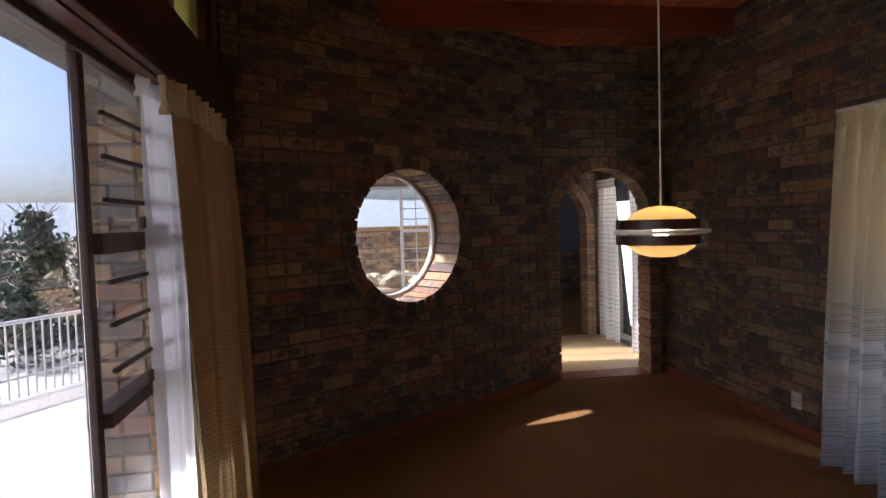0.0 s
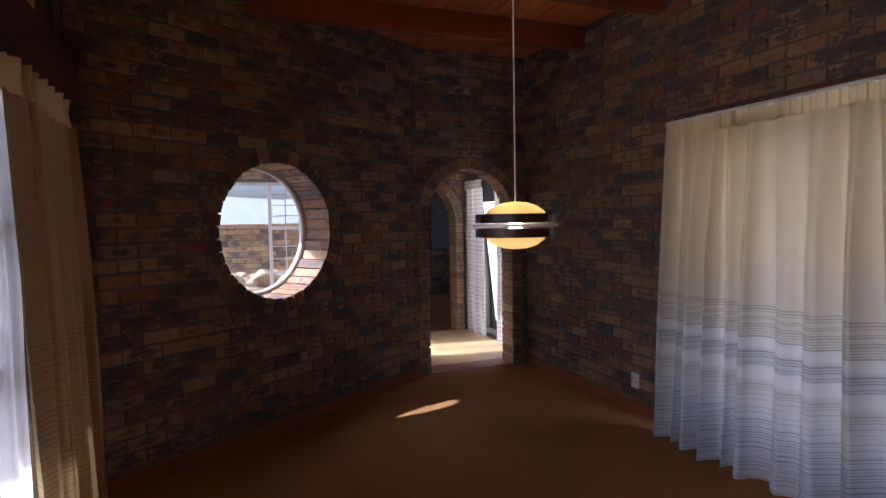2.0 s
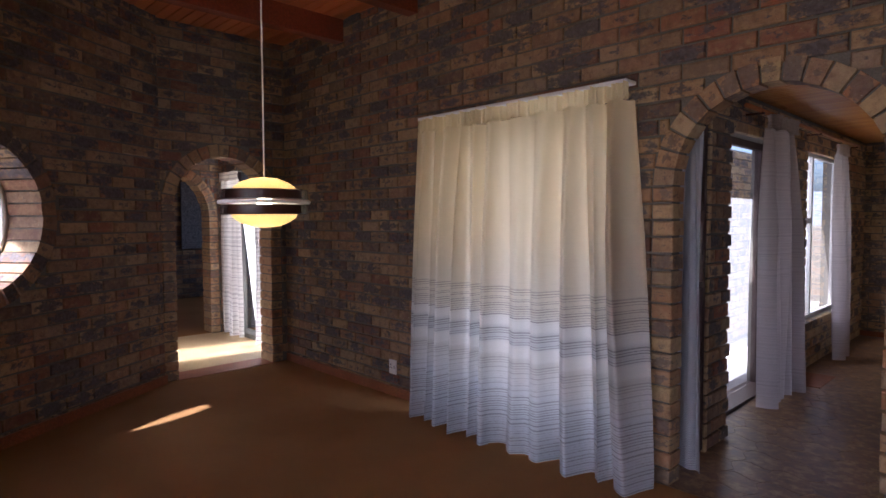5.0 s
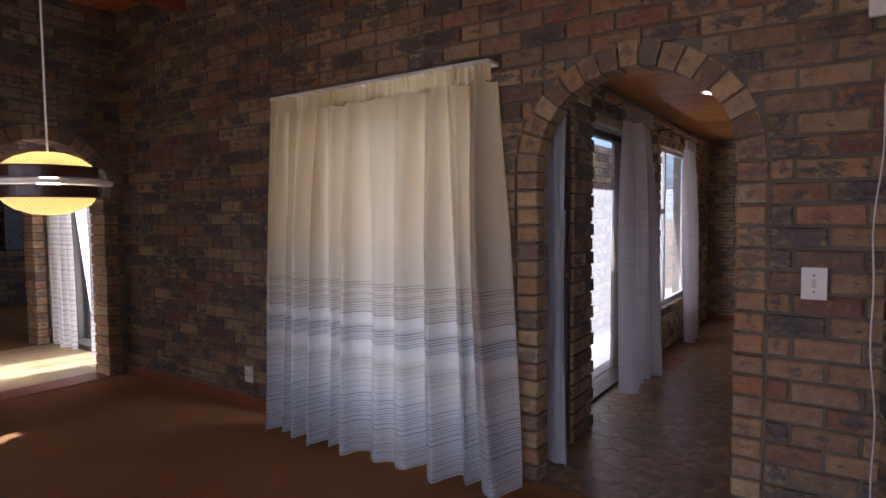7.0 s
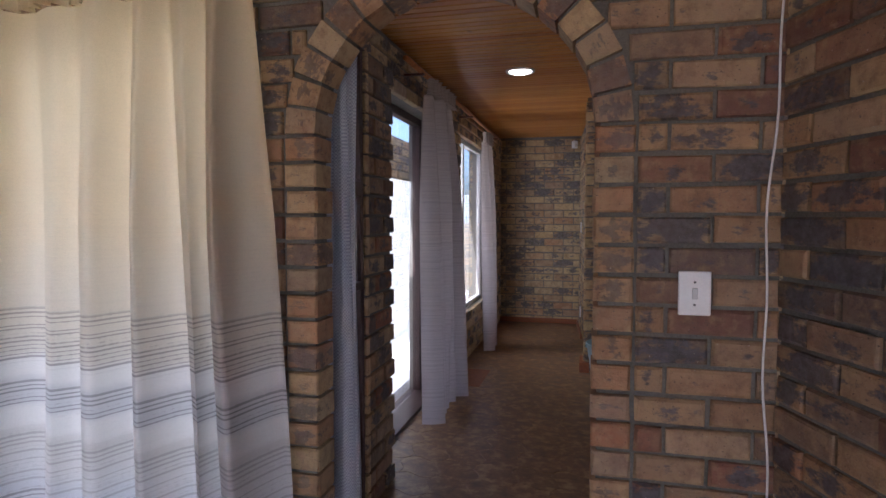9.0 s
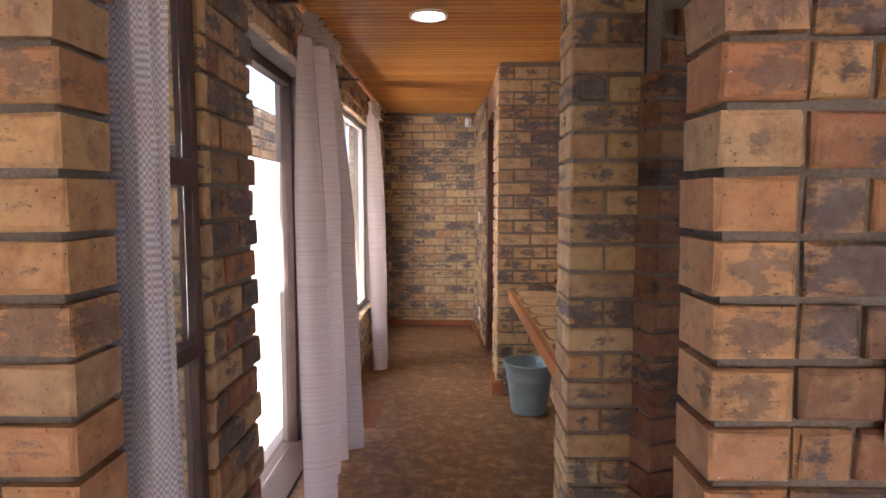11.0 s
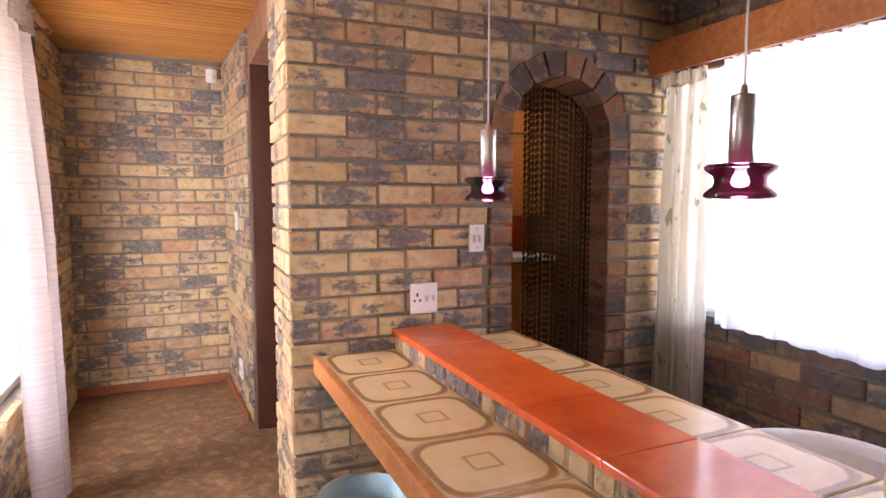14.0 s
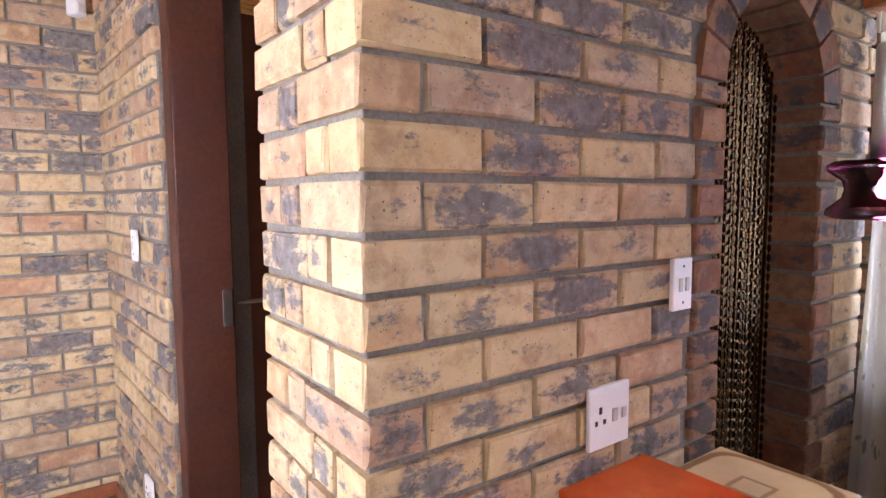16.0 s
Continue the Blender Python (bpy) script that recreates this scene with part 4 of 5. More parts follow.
bar_frame("window_9", "steel casement window beside the far curtain", "window", lf,
          [(2.95, 0.42, 2.99, 2.04, 0.09, 0.14), (4.36, 0.42, 4.40, 2.04, 0.09, 0.14), (2.99, 0.42, 4.36, 0.46, 0.09, 0.14), (2.99, 2.0, 4.36, 2.04, 0.09, 0.14), (3.40, 0.46, 3.45, 2.0, 0.08, 0.15), (2.99, 1.36, 3.40, 1.41, 0.08, 0.15)],
          [(2.99, 0.46, 3.40, 2.0, 0.11), (3.45, 0.46, 4.36, 2.0, 0.11)], M_WHITESTEEL)
bar_frame("window_10", "wide kitchen window behind net curtains", "window", kwin.base,
          [(0.35, 0.80, 0.39, 1.95, 0.08, 0.13), (2.26, 0.80, 2.3, 1.95, 0.08, 0.13), (1.3, 0.80, 1.34, 1.95, 0.08, 0.13)], [(0.39, 0.80, 1.3, 1.95, 0.1), (1.34, 0.80, 2.26, 1.95, 0.1)], M_WHITESTEEL)

# courtyard: far wall with a tiled lean-to
plain("wall_29", -2.4, 1.2, -0.1, -2.2, 9.0, 1.95, M_CEMENT, "white plastered courtyard wall in full light")
plain("courtyard_beam", -2.2, 1.2, 1.955, -2.05, 9.0, 2.05, M_CEMENT, "white fascia beam of the courtyard lean-to", "beam")
plain("courtyard_roof", -4.6, 1.2, 2.28, -2.3, 9.0, 2.36, M_TIMBER, "timber lean-to roof across the courtyard", "roof")

# ---- skirtings ----
plain("skirting_1", -3.598, -0.020, 0, 0.235, -0.006, 0.075, M_SKIRT, "red-brown timber skirting", "skirting")
plain("skirting_2", 1.355, -0.020, 0, 1.73, -0.006, 0.075, M_SKIRT, "red-brown timber skirting", "skirting")
sk = plain("skirting_3", 0.0, -0.020, 0, 3.0, -0.006, 0.075, M_SKIRT, "red-brown timber skirting", "skirting")
sk.matrix_world = west.base
plain("skirting_4", 0.12, 5.550, 0, 1.10, 5.564, 0.06, M_SKIRT, "red-brown timber skirting", "skirting")
sk = plain("skirting_5", 0.0, -0.020, 0, 0.92, -0.006, 0.05, M_SKIRT, "red-brown timber skirting", "skirting")
sk.matrix_world = side.base
plain("skirting_6", 1.16, 3.245, 0, 1.24, 3.52, 0.085, M_SKIRT, "terracotta plinth at the foot of the brick wall end", "skirting")
plain("threshold", -3.86, -1.07, -0.05, -3.58, -0.17, 0.006, M_SKIRT, "worn timber threshold under the small arch", "threshold")


# ---- things ----
def curtain(name, a, b, z0, z1, folds, depth, material, label, flare=0.0, head=0.09, seed=1, group="", lining=None, lean=0.0, out=0.0):
    """A gathered curtain between two plan points; the heading tape is a part of its own."""
    r = random.Random(seed)
    a, b = Vector((*a, 0)), Vector((*b, 0))
    L = (b - a).length
    t = thing(name, label, "curtain", group)
    t.matrix_world = Matrix.Translation(a) @ Matrix.Rotation(math.atan2(b.y - a.y, b.x - a.x), 4, "Z")
    nu, nz = folds * 16, 34
    ph = [r.uniform(0.6, 1.5) for _ in range(folds + 2)]
    tot = sum(ph[:folds])
    amp = [r.uniform(0.5, 1.3) for _ in range(folds + 2)]
    drop = [r.uniform(-0.012, 0.012) for _ in range(folds + 2)]
    def grid(zb, zt, rows, scale, off):
        bm = bmesh.new()
        vs = []
        for j in range(rows + 1):
            row = []
            w = j / rows
            z = zb + (zt - zb) * w
            low = 1 - (z - z0) / (z1 - z0)
            for i in range(nu + 1):
                f = i / nu * folds
                k = min(int(f), folds - 1)
                u = (sum(ph[:k]) + (f - k) * ph[k]) / tot
                grow = 1 + flare * low ** 1.3
                am = amp[k] * (1 - (f - k)) + amp[k + 1] * (f - k)
                fold = 2 * math.pi * f + 0.9 * math.sin(1.9 * low + 0.9 * f + seed)
                full = 0.30 + 0.80 * min(1.0, low * 2.6) ** 0.7
                y = depth * scale * am * full * (0.5 * math.sin(fold) - 1.15 * (abs(math.sin(0.5 * fold)) - 0.6) + 0.38 * math.sin(0.618 * fold + 1.3 + low) + 0.06 * math.sin(2 * fold + 0.7 * f)) + off
                y += depth * 0.25 * math.sin(9.0 * u + 2.2 * low + seed) + out * low
                x = L * (0.5 + (u - 0.5) * grow) + lean * low + L / folds * 0.06 * full * math.sin(2 * fold) + 0.006 * math.sin(2.6 * f + 4 * low)
                row.append(bm.verts.new((x, y, z + (drop[k] * low if j == 0 else 0))))
            vs.append(row)
        for j in range(rows):
            for i in range(nu):
                bm.faces.new((vs[j][i], vs[j][i + 1], vs[j + 1][i + 1], vs[j + 1][i]))
        return bm
    drape = part("drape", grid(z0, z1 - head + 0.004, nz, 1.0, 0.0), material, t, smooth=True)
    bm = bmesh.new()
    vs = []
    for j in range(5):
        row = []
        for i in range(nu * 2 + 1):
            u = i / (nu * 2)
            f = u * folds
            k = min(int(f), folds - 1)
            uu = (sum(ph[:k]) + (f - k) * ph[k]) / tot
            yy = -0.018 + min(depth, 0.04) * (0.42 * math.sin(2 * math.pi * f) + 0.38 * math.sin(8 * math.pi * f)) * (1.0 if j in (1, 2, 3) else 1.35) + (0.005 if j in (1, 3) else 0)
            row.append(bm.verts.new((L * uu, yy, z1 - head + head * j / 4 + (0.004 * math.sin(5 * math.pi * f) if j == 4 else 0))))
        vs.append(row)
    for j in range(4):
        for i in range(nu * 2):
            bm.faces.new((vs[j][i], vs[j][i + 1], vs[j + 1][i + 1], vs[j + 1][i]))
    part("heading_tape", bm, M_HEADING if material in (M_STRIPE, M_GOLD) else material, drape, "gathered pleated heading", smooth=True)
    if lining:
        part("lining", grid(z0 + 0.02, z1 - head, nz, 0.8, depth * 1.3), lining, t, "thin white lining", smooth=True)
    return t


curtain("striped_curtain", (-1.465, -0.115), (0.165, -0.115), -0.004, 2.11, 11, 0.085, M_STRIPE, "closed cream curtain with blue-grey woven stripes near its hem", 0.118, seed=4, lean=0.045, out=-0.09)
tagged(part("curtain_track", boxed(-1.47, -0.13, 2.112, 0.15, -0.02, 2.132, 0.003), M_PLASTIC), "white curtain track on the brick wall", "curtain rail")
curtain("gold_curtain", (-1.30, -3.585), (-0.45, -3.585), 0.03, 2.05, 7, 0.045, M_GOLD, "drawn-back gold cream curtain by the patio window", 0.12, 0.12, 8, lean=-0.3)
curtain("sheer_curtain", (-0.74, -3.66), (-0.42, -3.66), 0.03, 2.06, 3, 0.022, M_SHEER, "white sheer curtain glowing in the sun at the window", 0.25, 0.08, 9)
curtain("plaid_curtain", (-5.36, 0.10), (-4.86, 0.10), 0.03, 1.98, 4, 0.04, M_PLAID, "pale plaid curtain at the vestibule window", 0.06, 0.1, 10, "vestibule curtains")
curtain("plaid_curtain", (-4.50, 0.10), (-4.10, 0.10), 0.03, 1.98, 3, 0.04, M_PLAID, "pale plaid curtain at the vestibule window", 0.06, 0.1, 11, "vestibule curtains")
curtain("check_curtain", (0.435, 0.165), (0.21, 0.20), 0.05, 2.06, 3, 0.02, M_CHECK, "blue and white houndstooth curtain just inside the arch", 0.12, 0.08, 12)
curtain("lilac_curtain", (0.26, 1.74), (0.26, 2.30), 0.03, 2.16, 7, 0.08, M_LILAC, "tall ribbed curtain with lilac shade in its colour, drawn back beside the sliding door", 0.28, 0.1, 13, "passage curtains", out=-0.03)
curtain("lilac_curtain", (0.25, 3.76), (0.25, 4.06), 0.03, 2.12, 3, 0.05, M_LILAC, "pale curtain with lilac shade in its colour, bunched beside the casement window", 0.3, 0.1, 14, "passage curtains", out=-0.04)
curtain("leaf_curtain", (2.96, 3.245), (2.96, 2.97), 0.30, 1.92, 5, 0.03, M_LEAFY, "white curtain with a green-brown leaf print", 0.06, 0.06, 15)
curtain("net_curtain", (3.0, 2.92), (3.0, 1.25), 0.77, 1.94, 15, 0.022, M_SHEER, "white net curtain across the kitchen window", 0.0, 0.05, 16)

pole = thing("curtain_pole", "round varnished timber curtain pole on brackets", "curtain rail")
part("pole", tube([(0.25, 1.3, 2.17), (0.25, 4.6, 2.17)], 0.016, 12), M_TANWOOD, pole, smooth=True)
for y in (1.6, 3.1, 4.5):
    part("bracket", boxed(0.10, y - 0.012, 2.145, 0.27, y + 0.012, 2.158, 0.002), M_TIMBER, pole)

pel = thing("pelmet", "orange varnished pine pelmet over the kitchen window", "pelmet")
part("front_board", boxed(2.88, 1.0, 1.92, 2.902, 2.12, 2.07, 0.004), M_TANWOOD, pel)
part("front_board", boxed(2.88, 2.122, 1.92, 2.902, 3.26, 2.07, 0.004), M_TANWOOD, pel)
part("top_board", boxed(2.903, 1.0, 2.048, 3.02, 3.26, 2.068, 0.003), M_TANWOOD, pel)
part("end_board", boxed(2.903, 3.24, 1.92, 3.02, 3.26, 2.047, 0.003), M_TANWOOD, pel)


def plate(name, label, category, m, w, h, holes, group=""):
    t = tagged(new(name), label, category, group)
    t.matrix_world = m
    cover = part("cover", boxed(-w / 2, -0.012, -h / 2, w / 2, 0.0, h / 2, 0.003), M_PLASTIC, t)
    for x, z, ww, hh, dark in holes:
        part("rocker" if not dark else "slot", boxed(x - ww / 2, -0.0165 if not dark else -0.0135, z - hh / 2, x + ww / 2, -0.0122, z + hh / 2, 0.001), M_DARKPL if dark else M_ROCKER, cover)
    return t


SOCK = [(-0.018, 0.016, 0.008, 0.014, True), (-0.030, -0.008, 0.008, 0.010, True), (-0.006, -0.008, 0.008, 0.010, True), (0.024, 0.0, 0.014, 0.026, False)]
SWI = [(0, 0, 0.014, 0.032, False), (0, 0.032, 0.006, 0.006, True), (0, -0.032, 0.006, 0.006, True)]
plate("wall_socket", "white square power socket low on the brick wall", "socket", pose(-1.92, -0.004, 0.232), 0.085, 0.115, SOCK)
plate("light_switch", "white single light switch beside the arch", "switch", pose(1.517, -0.004, 1.09), 0.086, 0.125, SWI)
plate("wall_socket", "white square power socket above the counter", "socket", pose(1.727, 3.266, 0.935), 0.12, 0.125, [(x - 0.012, z, w, h, d) for x, z, w, h, d in SOCK] + [(0.04, 0, 0.012, 0.022, False)])
plate("light_switch", "white double light switch above the counter", "switch", pose(1.968, 3.266, 1.175), 0.07, 0.115, [(-0.012, 0, 0.012, 0.03, False), (0.012, 0, 0.012, 0.03, False), (0, 0.04, 0.005, 0.005, True), (0, -0.04, 0.005, 0.005, True)])
plate("light_switch", "white light switch beside the dark door frame", "switch", pose(1.146, 4.95, 1.2, 0, 0, -86.3), 0.075, 0.115, SWI)
plate("wall_socket", "white power socket low beside the door frame", "socket", pose(1.148, 4.92, 0.26, 0, 0, -86.3), 0.1, 0.115, SOCK)

# cable and junction box in the corner
cb = thing("cable", "thin white cable running down the brick corner", "cable")
pts = [(1.708 + 0.012 * math.sin(4.1 * z) + 0.005 * math.sin(13 * z) + 0.02 * (z - 1.1) * 0.3, -0.012 - 0.004 * math.sin(7 * z), z) for z in np.linspace(0.0, 2.08, 40)]
part("wire", tube(pts, 0.0032, 6), M_PLASTIC, cb, smooth=True)
part("junction_box", boxed(1.66, -0.035, 2.06, 1.72, -0.004, 2.13, 0.004), M_PLASTIC, cb)
cb2 = tagged(part("black_cable", tube([(1.474 + 0.003 * math.sin(6 * z), 1.037 - 0.003 * math.sin(9 * z), z) for z in np.linspace(0.0, 2.29, 30)], 0.005, 6), M_DARKPL, smooth=True), "black cable in the slot beside the pier", "cable")

# alarm sensor and ceiling light
sn = thing("alarm_sensor", "small white motion sensor high in the passage corner", "sensor", at=(1.045, 5.52, 2.19, 0, 0, 35))
part("housing", boxed(-0.028, -0.03, -0.045, 0.028, 0.03, 0.045, 0.01), M_PLASTIC, sn)
part("lens", boxed(-0.018, -0.034, -0.028, 0.018, -0.029, 0.005, 0.002), M_CEMENT, sn)
dl = thing("ceiling_light", "round glowing ceiling light set in the pine boards", "ceiling light", at=(0.76, 2.26, pz))
part("ring", lathe([(0.075, -0.004), (0.088, -0.012), (0.098, -0.008), (0.1, 0.0)], 40), M_PLASTIC, dl, smooth=True)
part("diffuser", lathe([(0.002, -0.02), (0.05, -0.016), (0.076, -0.004)], 40), glow_mat("lamp_glow", (1.0, 0.93, 0.78), 6.0), dl, smooth=True)


# woven pendant lamp of the living room
def wicker():
    m, n, l, p = base_mat("woven_cane")
    co = n.new("ShaderNodeTexCoord").outputs["Object"]
    sep = n.new("ShaderNodeSeparateXYZ")
    l.new(co, sep.inputs[0])
    ang = calc(n, l, "ARCTAN2", sep.outputs[1], sep.outputs[0])
    a = calc(n, l, "SINE", calc(n, l, "MULTIPLY", ang, 60.0))
    b = calc(n, l, "SINE", calc(n, l, "MULTIPLY", sep.outputs[2], 900.0))
    wv = calc(n, l, "MULTIPLY", a, b)
    col = ramp(n, l, calc(n, l, "ADD", calc(n, l, "MULTIPLY", wv, 0.5), 0.5), [(0.0, (0.50, 0.32, 0.10)), (1.0, (0.78, 0.62, 0.32))])
    l.new(col, p.inputs["Base Color"])
    p.inputs["Roughness"].default_value = 0.7
    bumped(n, l, p, wv, 0.5, 0.003)
    tr = n.new("ShaderNodeBsdfTranslucent")
    l.new(col, tr.inputs[0])
    mx = n.new("ShaderNodeMixShader")
    mx.inputs[0].default_value = 0.55
    l.new(p.outputs[0], mx.inputs[1])
    l.new(tr.outputs[0], mx.inputs[2])
    l.new(mx.outputs[0], n["Material Output"].inputs[0])
    return m


M_WICK = wicker()
M_BROWNPL = surface("dark_brown_lacquer", (0.045, 0.018, 0.014), (0.06, 0.025, 0.018), 10, 200, 0.25, 0.02, dark=0.1)
pl = thing("pendant_lamp", "woven cane pendant lamp with a dark brown lacquered ring", "lamp", at=(-0.47, -1.83, 1.475))
part("shade_upper", lathe([(0.012, 0.098), (0.05, 0.094), (0.09, 0.08), (0.118, 0.06), (0.132, 0.038)], 48), M_WICK, pl, "yellow woven cane dome", True)
part("shade_lower", lathe([(0.132, -0.04), (0.118, -0.062), (0.09, -0.082), (0.05, -0.096), (0.005, -0.10)], 48), M_WICK, pl, "yellow woven cane bowl", True)
part("ring_upper", lathe([(0.13, 0.048), (0.166, 0.048), (0.168, 0.044), (0.168, 0.012), (0.15, 0.010), (0.13, 0.012), (0.13, 0.048)], 64), M_BROWNPL, pl, smooth=False)
part("ring_middle", lathe([(0.13, 0.007), (0.176, 0.007), (0.178, 0.0), (0.176, -0.006), (0.13, -0.006)], 64), M_PLASTIC, pl, "thin white ring", smooth=False)
part("ring_lower", lathe([(0.13, -0.012), (0.15, -0.010), (0.168, -0.012), (0.168, -0.044), (0.166, -0.048), (0.13, -0.048), (0.13, -0.012)], 64), M_BROWNPL, pl, smooth=False)
part("cord", tube([(0, 0, 0.095), (0, 0, 1.645)], 0.0035, 8), M_PLASTIC, pl)
part("bulb", lathe([(0.002, -0.035), (0.022, -0.028), (0.03, 0.0), (0.02, 0.025), (0.012, 0.04)], 20), glow_mat("warm_bulb", (1.0, 0.80, 0.45), 22.0), pl, smooth=True)

# kitchen pendants with smoked purple glass
M_PURPLE = glass_mat("purple_smoked_glass", (0.16, 0.025, 0.07))
M_KBULB = glow_mat("pink_bulb", (1.0, 0.78, 0.74), 8.0)


def kitchen_pendant(x, y, z):
    t = thing("kitchen_pendant", "brushed metal pendant with a waisted purple glass shade", "lamp", "counter pendants", at=(x, y, z))
    part("shade", lathe([(0.02, 0.038), (0.072, 0.040), (0.080, 0.034), (0.078, 0.026), (0.060, 0.012), (0.057, 0.0), (0.060, -0.012), (0.078, -0.028), (0.080, -0.036), (0.072, -0.042),
                         (0.070, -0.038), (0.072, -0.030), (0.054, -0.012), (0.051, 0.0), (0.054, 0.012), (0.070, 0.030), (0.02, 0.034)], 40), M_PURPLE, t, "purple smoked glass", True)
    sleeve = part("sleeve", lathe([(0.002, 0.20), (0.026, 0.20), (0.028, 0.196), (0.028, 0.042), (0.02, 0.04)], 32), M_CHROME, t, "brushed metal sleeve", True)
    part("cap", lathe([(0.002, 0.225), (0.007, 0.222), (0.010, 0.20)], 16), M_CHROME, sleeve, smooth=True)
    part("cord", tube([(0, 0, 0.22), (0, 0, pz - z - 0.001)], 0.003, 8), M_PLASTIC, t)
    part("bulb", lathe([(0.002, -0.020), (0.016, -0.014), (0.021, -0.002), (0.017, 0.012), (0.012, 0.036)], 20), M_KBULB, t, smooth=True)


kitchen_pendant(1.79, 2.83, 1.375)
kitchen_pendant(2.04, 2.04, 1.385)


# breakfast counter
def tile_mat(name):
    m, n, l, p = base_mat(name)
    co = n.new("ShaderNodeTexCoord")
    sep = n.new("ShaderNodeSeparateXYZ")
    l.new(co.outputs["UV"], sep.inputs[0])
    wob = calc(n, l, "MULTIPLY", calc(n, l, "SUBTRACT", noise_node(n, l, co.outputs["UV"], 5.0, 3.0), 0.5), 0.10)
    au = calc(n, l, "ABSOLUTE", calc(n, l, "SUBTRACT", calc(n, l, "MULTIPLY", sep.outputs[0], 2.0), 1.0))
    av = calc(n, l, "ABSOLUTE", calc(n, l, "SUBTRACT", calc(n, l, "MULTIPLY", sep.outputs[1], 2.0), 1.0))
    q = calc(n, l, "POWER", calc(n, l, "ADD", calc(n, l, "POWER", au, 4.5), calc(n, l, "POWER", av, 4.5)), 0.2222)
    q = calc(n, l, "ADD", q, wob)
    body = ramp(n, l, noise_node(n, l, co.outputs["Object"], 9.0, 3.0), [(0.3, (0.68, 0.50, 0.25)), (0.7, (0.76, 0.60, 0.35))])
    rim = ramp(n, l, q, [(0.0, 0.0), (0.83, 0.0), (0.87, 1.0), (0.95, 0.9), (0.99, 0.15), (1.0, 0.1)])
    col = mixer(n, l, rim, body, (0.30, 0.17, 0.07))
    mx = calc(n, l, "ADD", calc(n, l, "MAXIMUM", au, av), calc(n, l, "MULTIPLY", wob, 0.5))
    sq = ramp(n, l, mx, [(0.19, 0.0), (0.21, 0.8), (0.255, 0.8), (0.275, 0.0)])
    col = mixer(n, l, sq, col, (0.36, 0.24, 0.11))
    l.new(col, p.inputs["Base Color"])
    p.inputs["Roughness"].default_value = 0.22
    bumped(n, l, p, noise_node(n, l, co.outputs["Object"], 30.0, 2.0), 0.08, 0.003)
    return m


M_TILE = tile_mat("cream_brown_glazed_tile")


def tile_mesh(w, d, h, material):
    b = 0.003
    v = [(b, b, h), (w - b, b, h), (w - b, d - b, h), (b, d - b, h), (0, 0, h - b), (w, 0, h - b), (w, d, h - b), (0, d, h - b), (0, 0, 0), (w, 0, 0), (w, d, 0), (0, d, 0)]
    f = [(0, 1, 2, 3)] + [(i, i + 4, (i + 1) % 4 + 4, (i + 1) % 4) for i in range(4)] + [(i + 4, i + 8, (i + 1) % 4 + 8, (i + 1) % 4 + 4) for i in range(4)]
    return raw_mesh("tile", v, f, [(p[0] / w, p[1] / d) for p in v], material)


ct = thing("breakfast_counter", "breakfast counter shelf of cream patterned tiles with a timber edge", "counter")
part("bed", boxed(1.302, 1.31, 0.69, 1.56, 3.262, 0.724), M_TIMBER, ct)
part("edge", boxed(1.272, 1.31, 0.672, 1.302, 3.262, 0.742, 0.005), M_TANWOOD, ct, "varnished orange-brown timber edge")
tm = tile_mesh(0.296, 0.296, 0.014, M_TILE)
for i in range(7):
    y0 = 3.262 - 0.30 * (i + 1)
    if y0 < 1.3:
        tmi, y0 = tile_mesh(0.296, 0.15, 0.014, M_TILE), 1.312
    else:
        tmi = tm
    o = new("tile", tmi)
    o.parent, o.location = ct, (1.303, y0, 0.725)
dwarf = thing("counter_wall", "low wall of bricks on end under the breakfast counter", "wall", kind="structure")
part("mortar", box(boxed(1.568, 1.31, 0, 1.79, 3.262, 0.70), 1.612, 1.31, 0.701, 1.79, 3.262, 0.797), M_YMORTAR, dwarf)
rows = []
turn = Matrix.Rotation(math.radians(-90), 4, "Z") @ Matrix.Rotation(math.radians(90), 4, "Y")
for i in range(23):
    y0 = 3.255 - i * 0.0835
    for k in range(6):
        rows.append((Matrix.Translation((1.555 + rng.uniform(-.002, .002), y0, 0.118 * k + 0.112)) @ turn, 0.106, 0.0))
    rows.append((Matrix.Translation((1.598, y0, 0.797)) @ turn, 0.062, 0.0))
put_bricks(dwarf, rows, 300, mat=M_YBRICK)
M_REDTILE = surface("red_glazed_slab", (0.56, 0.075, 0.016), (0.74, 0.16, 0.028), 4.5, 30, 0.12, 0.03, dark=0.12)
bar = thing("counter_top", "glossy orange-red glazed ledge on the brick upstand", "counter")
for i in range(6):
    y0 = 3.262 - (i + 1) * 0.325
    part("slab", boxed(1.588, y0 + 0.001, 0.799, 1.852, y0 + 0.325, 0.822, 0.004), M_REDTILE, bar)
wt = thing("kitchen_worktop", "kitchen worktop of cream patterned tiles behind the ledge", "counter")
part("base", boxed(1.80, 1.46, 0.0, 2.15, 3.26, 0.745), M_PANEL, wt)
wm = tile_mesh(0.296, 0.296, 0.014, M_TILE)
for i in range(6):
    o = new("tile", wm)
    o.parent, o.location = wt, (1.858, 3.262 - 0.30 * (i + 1), 0.746)

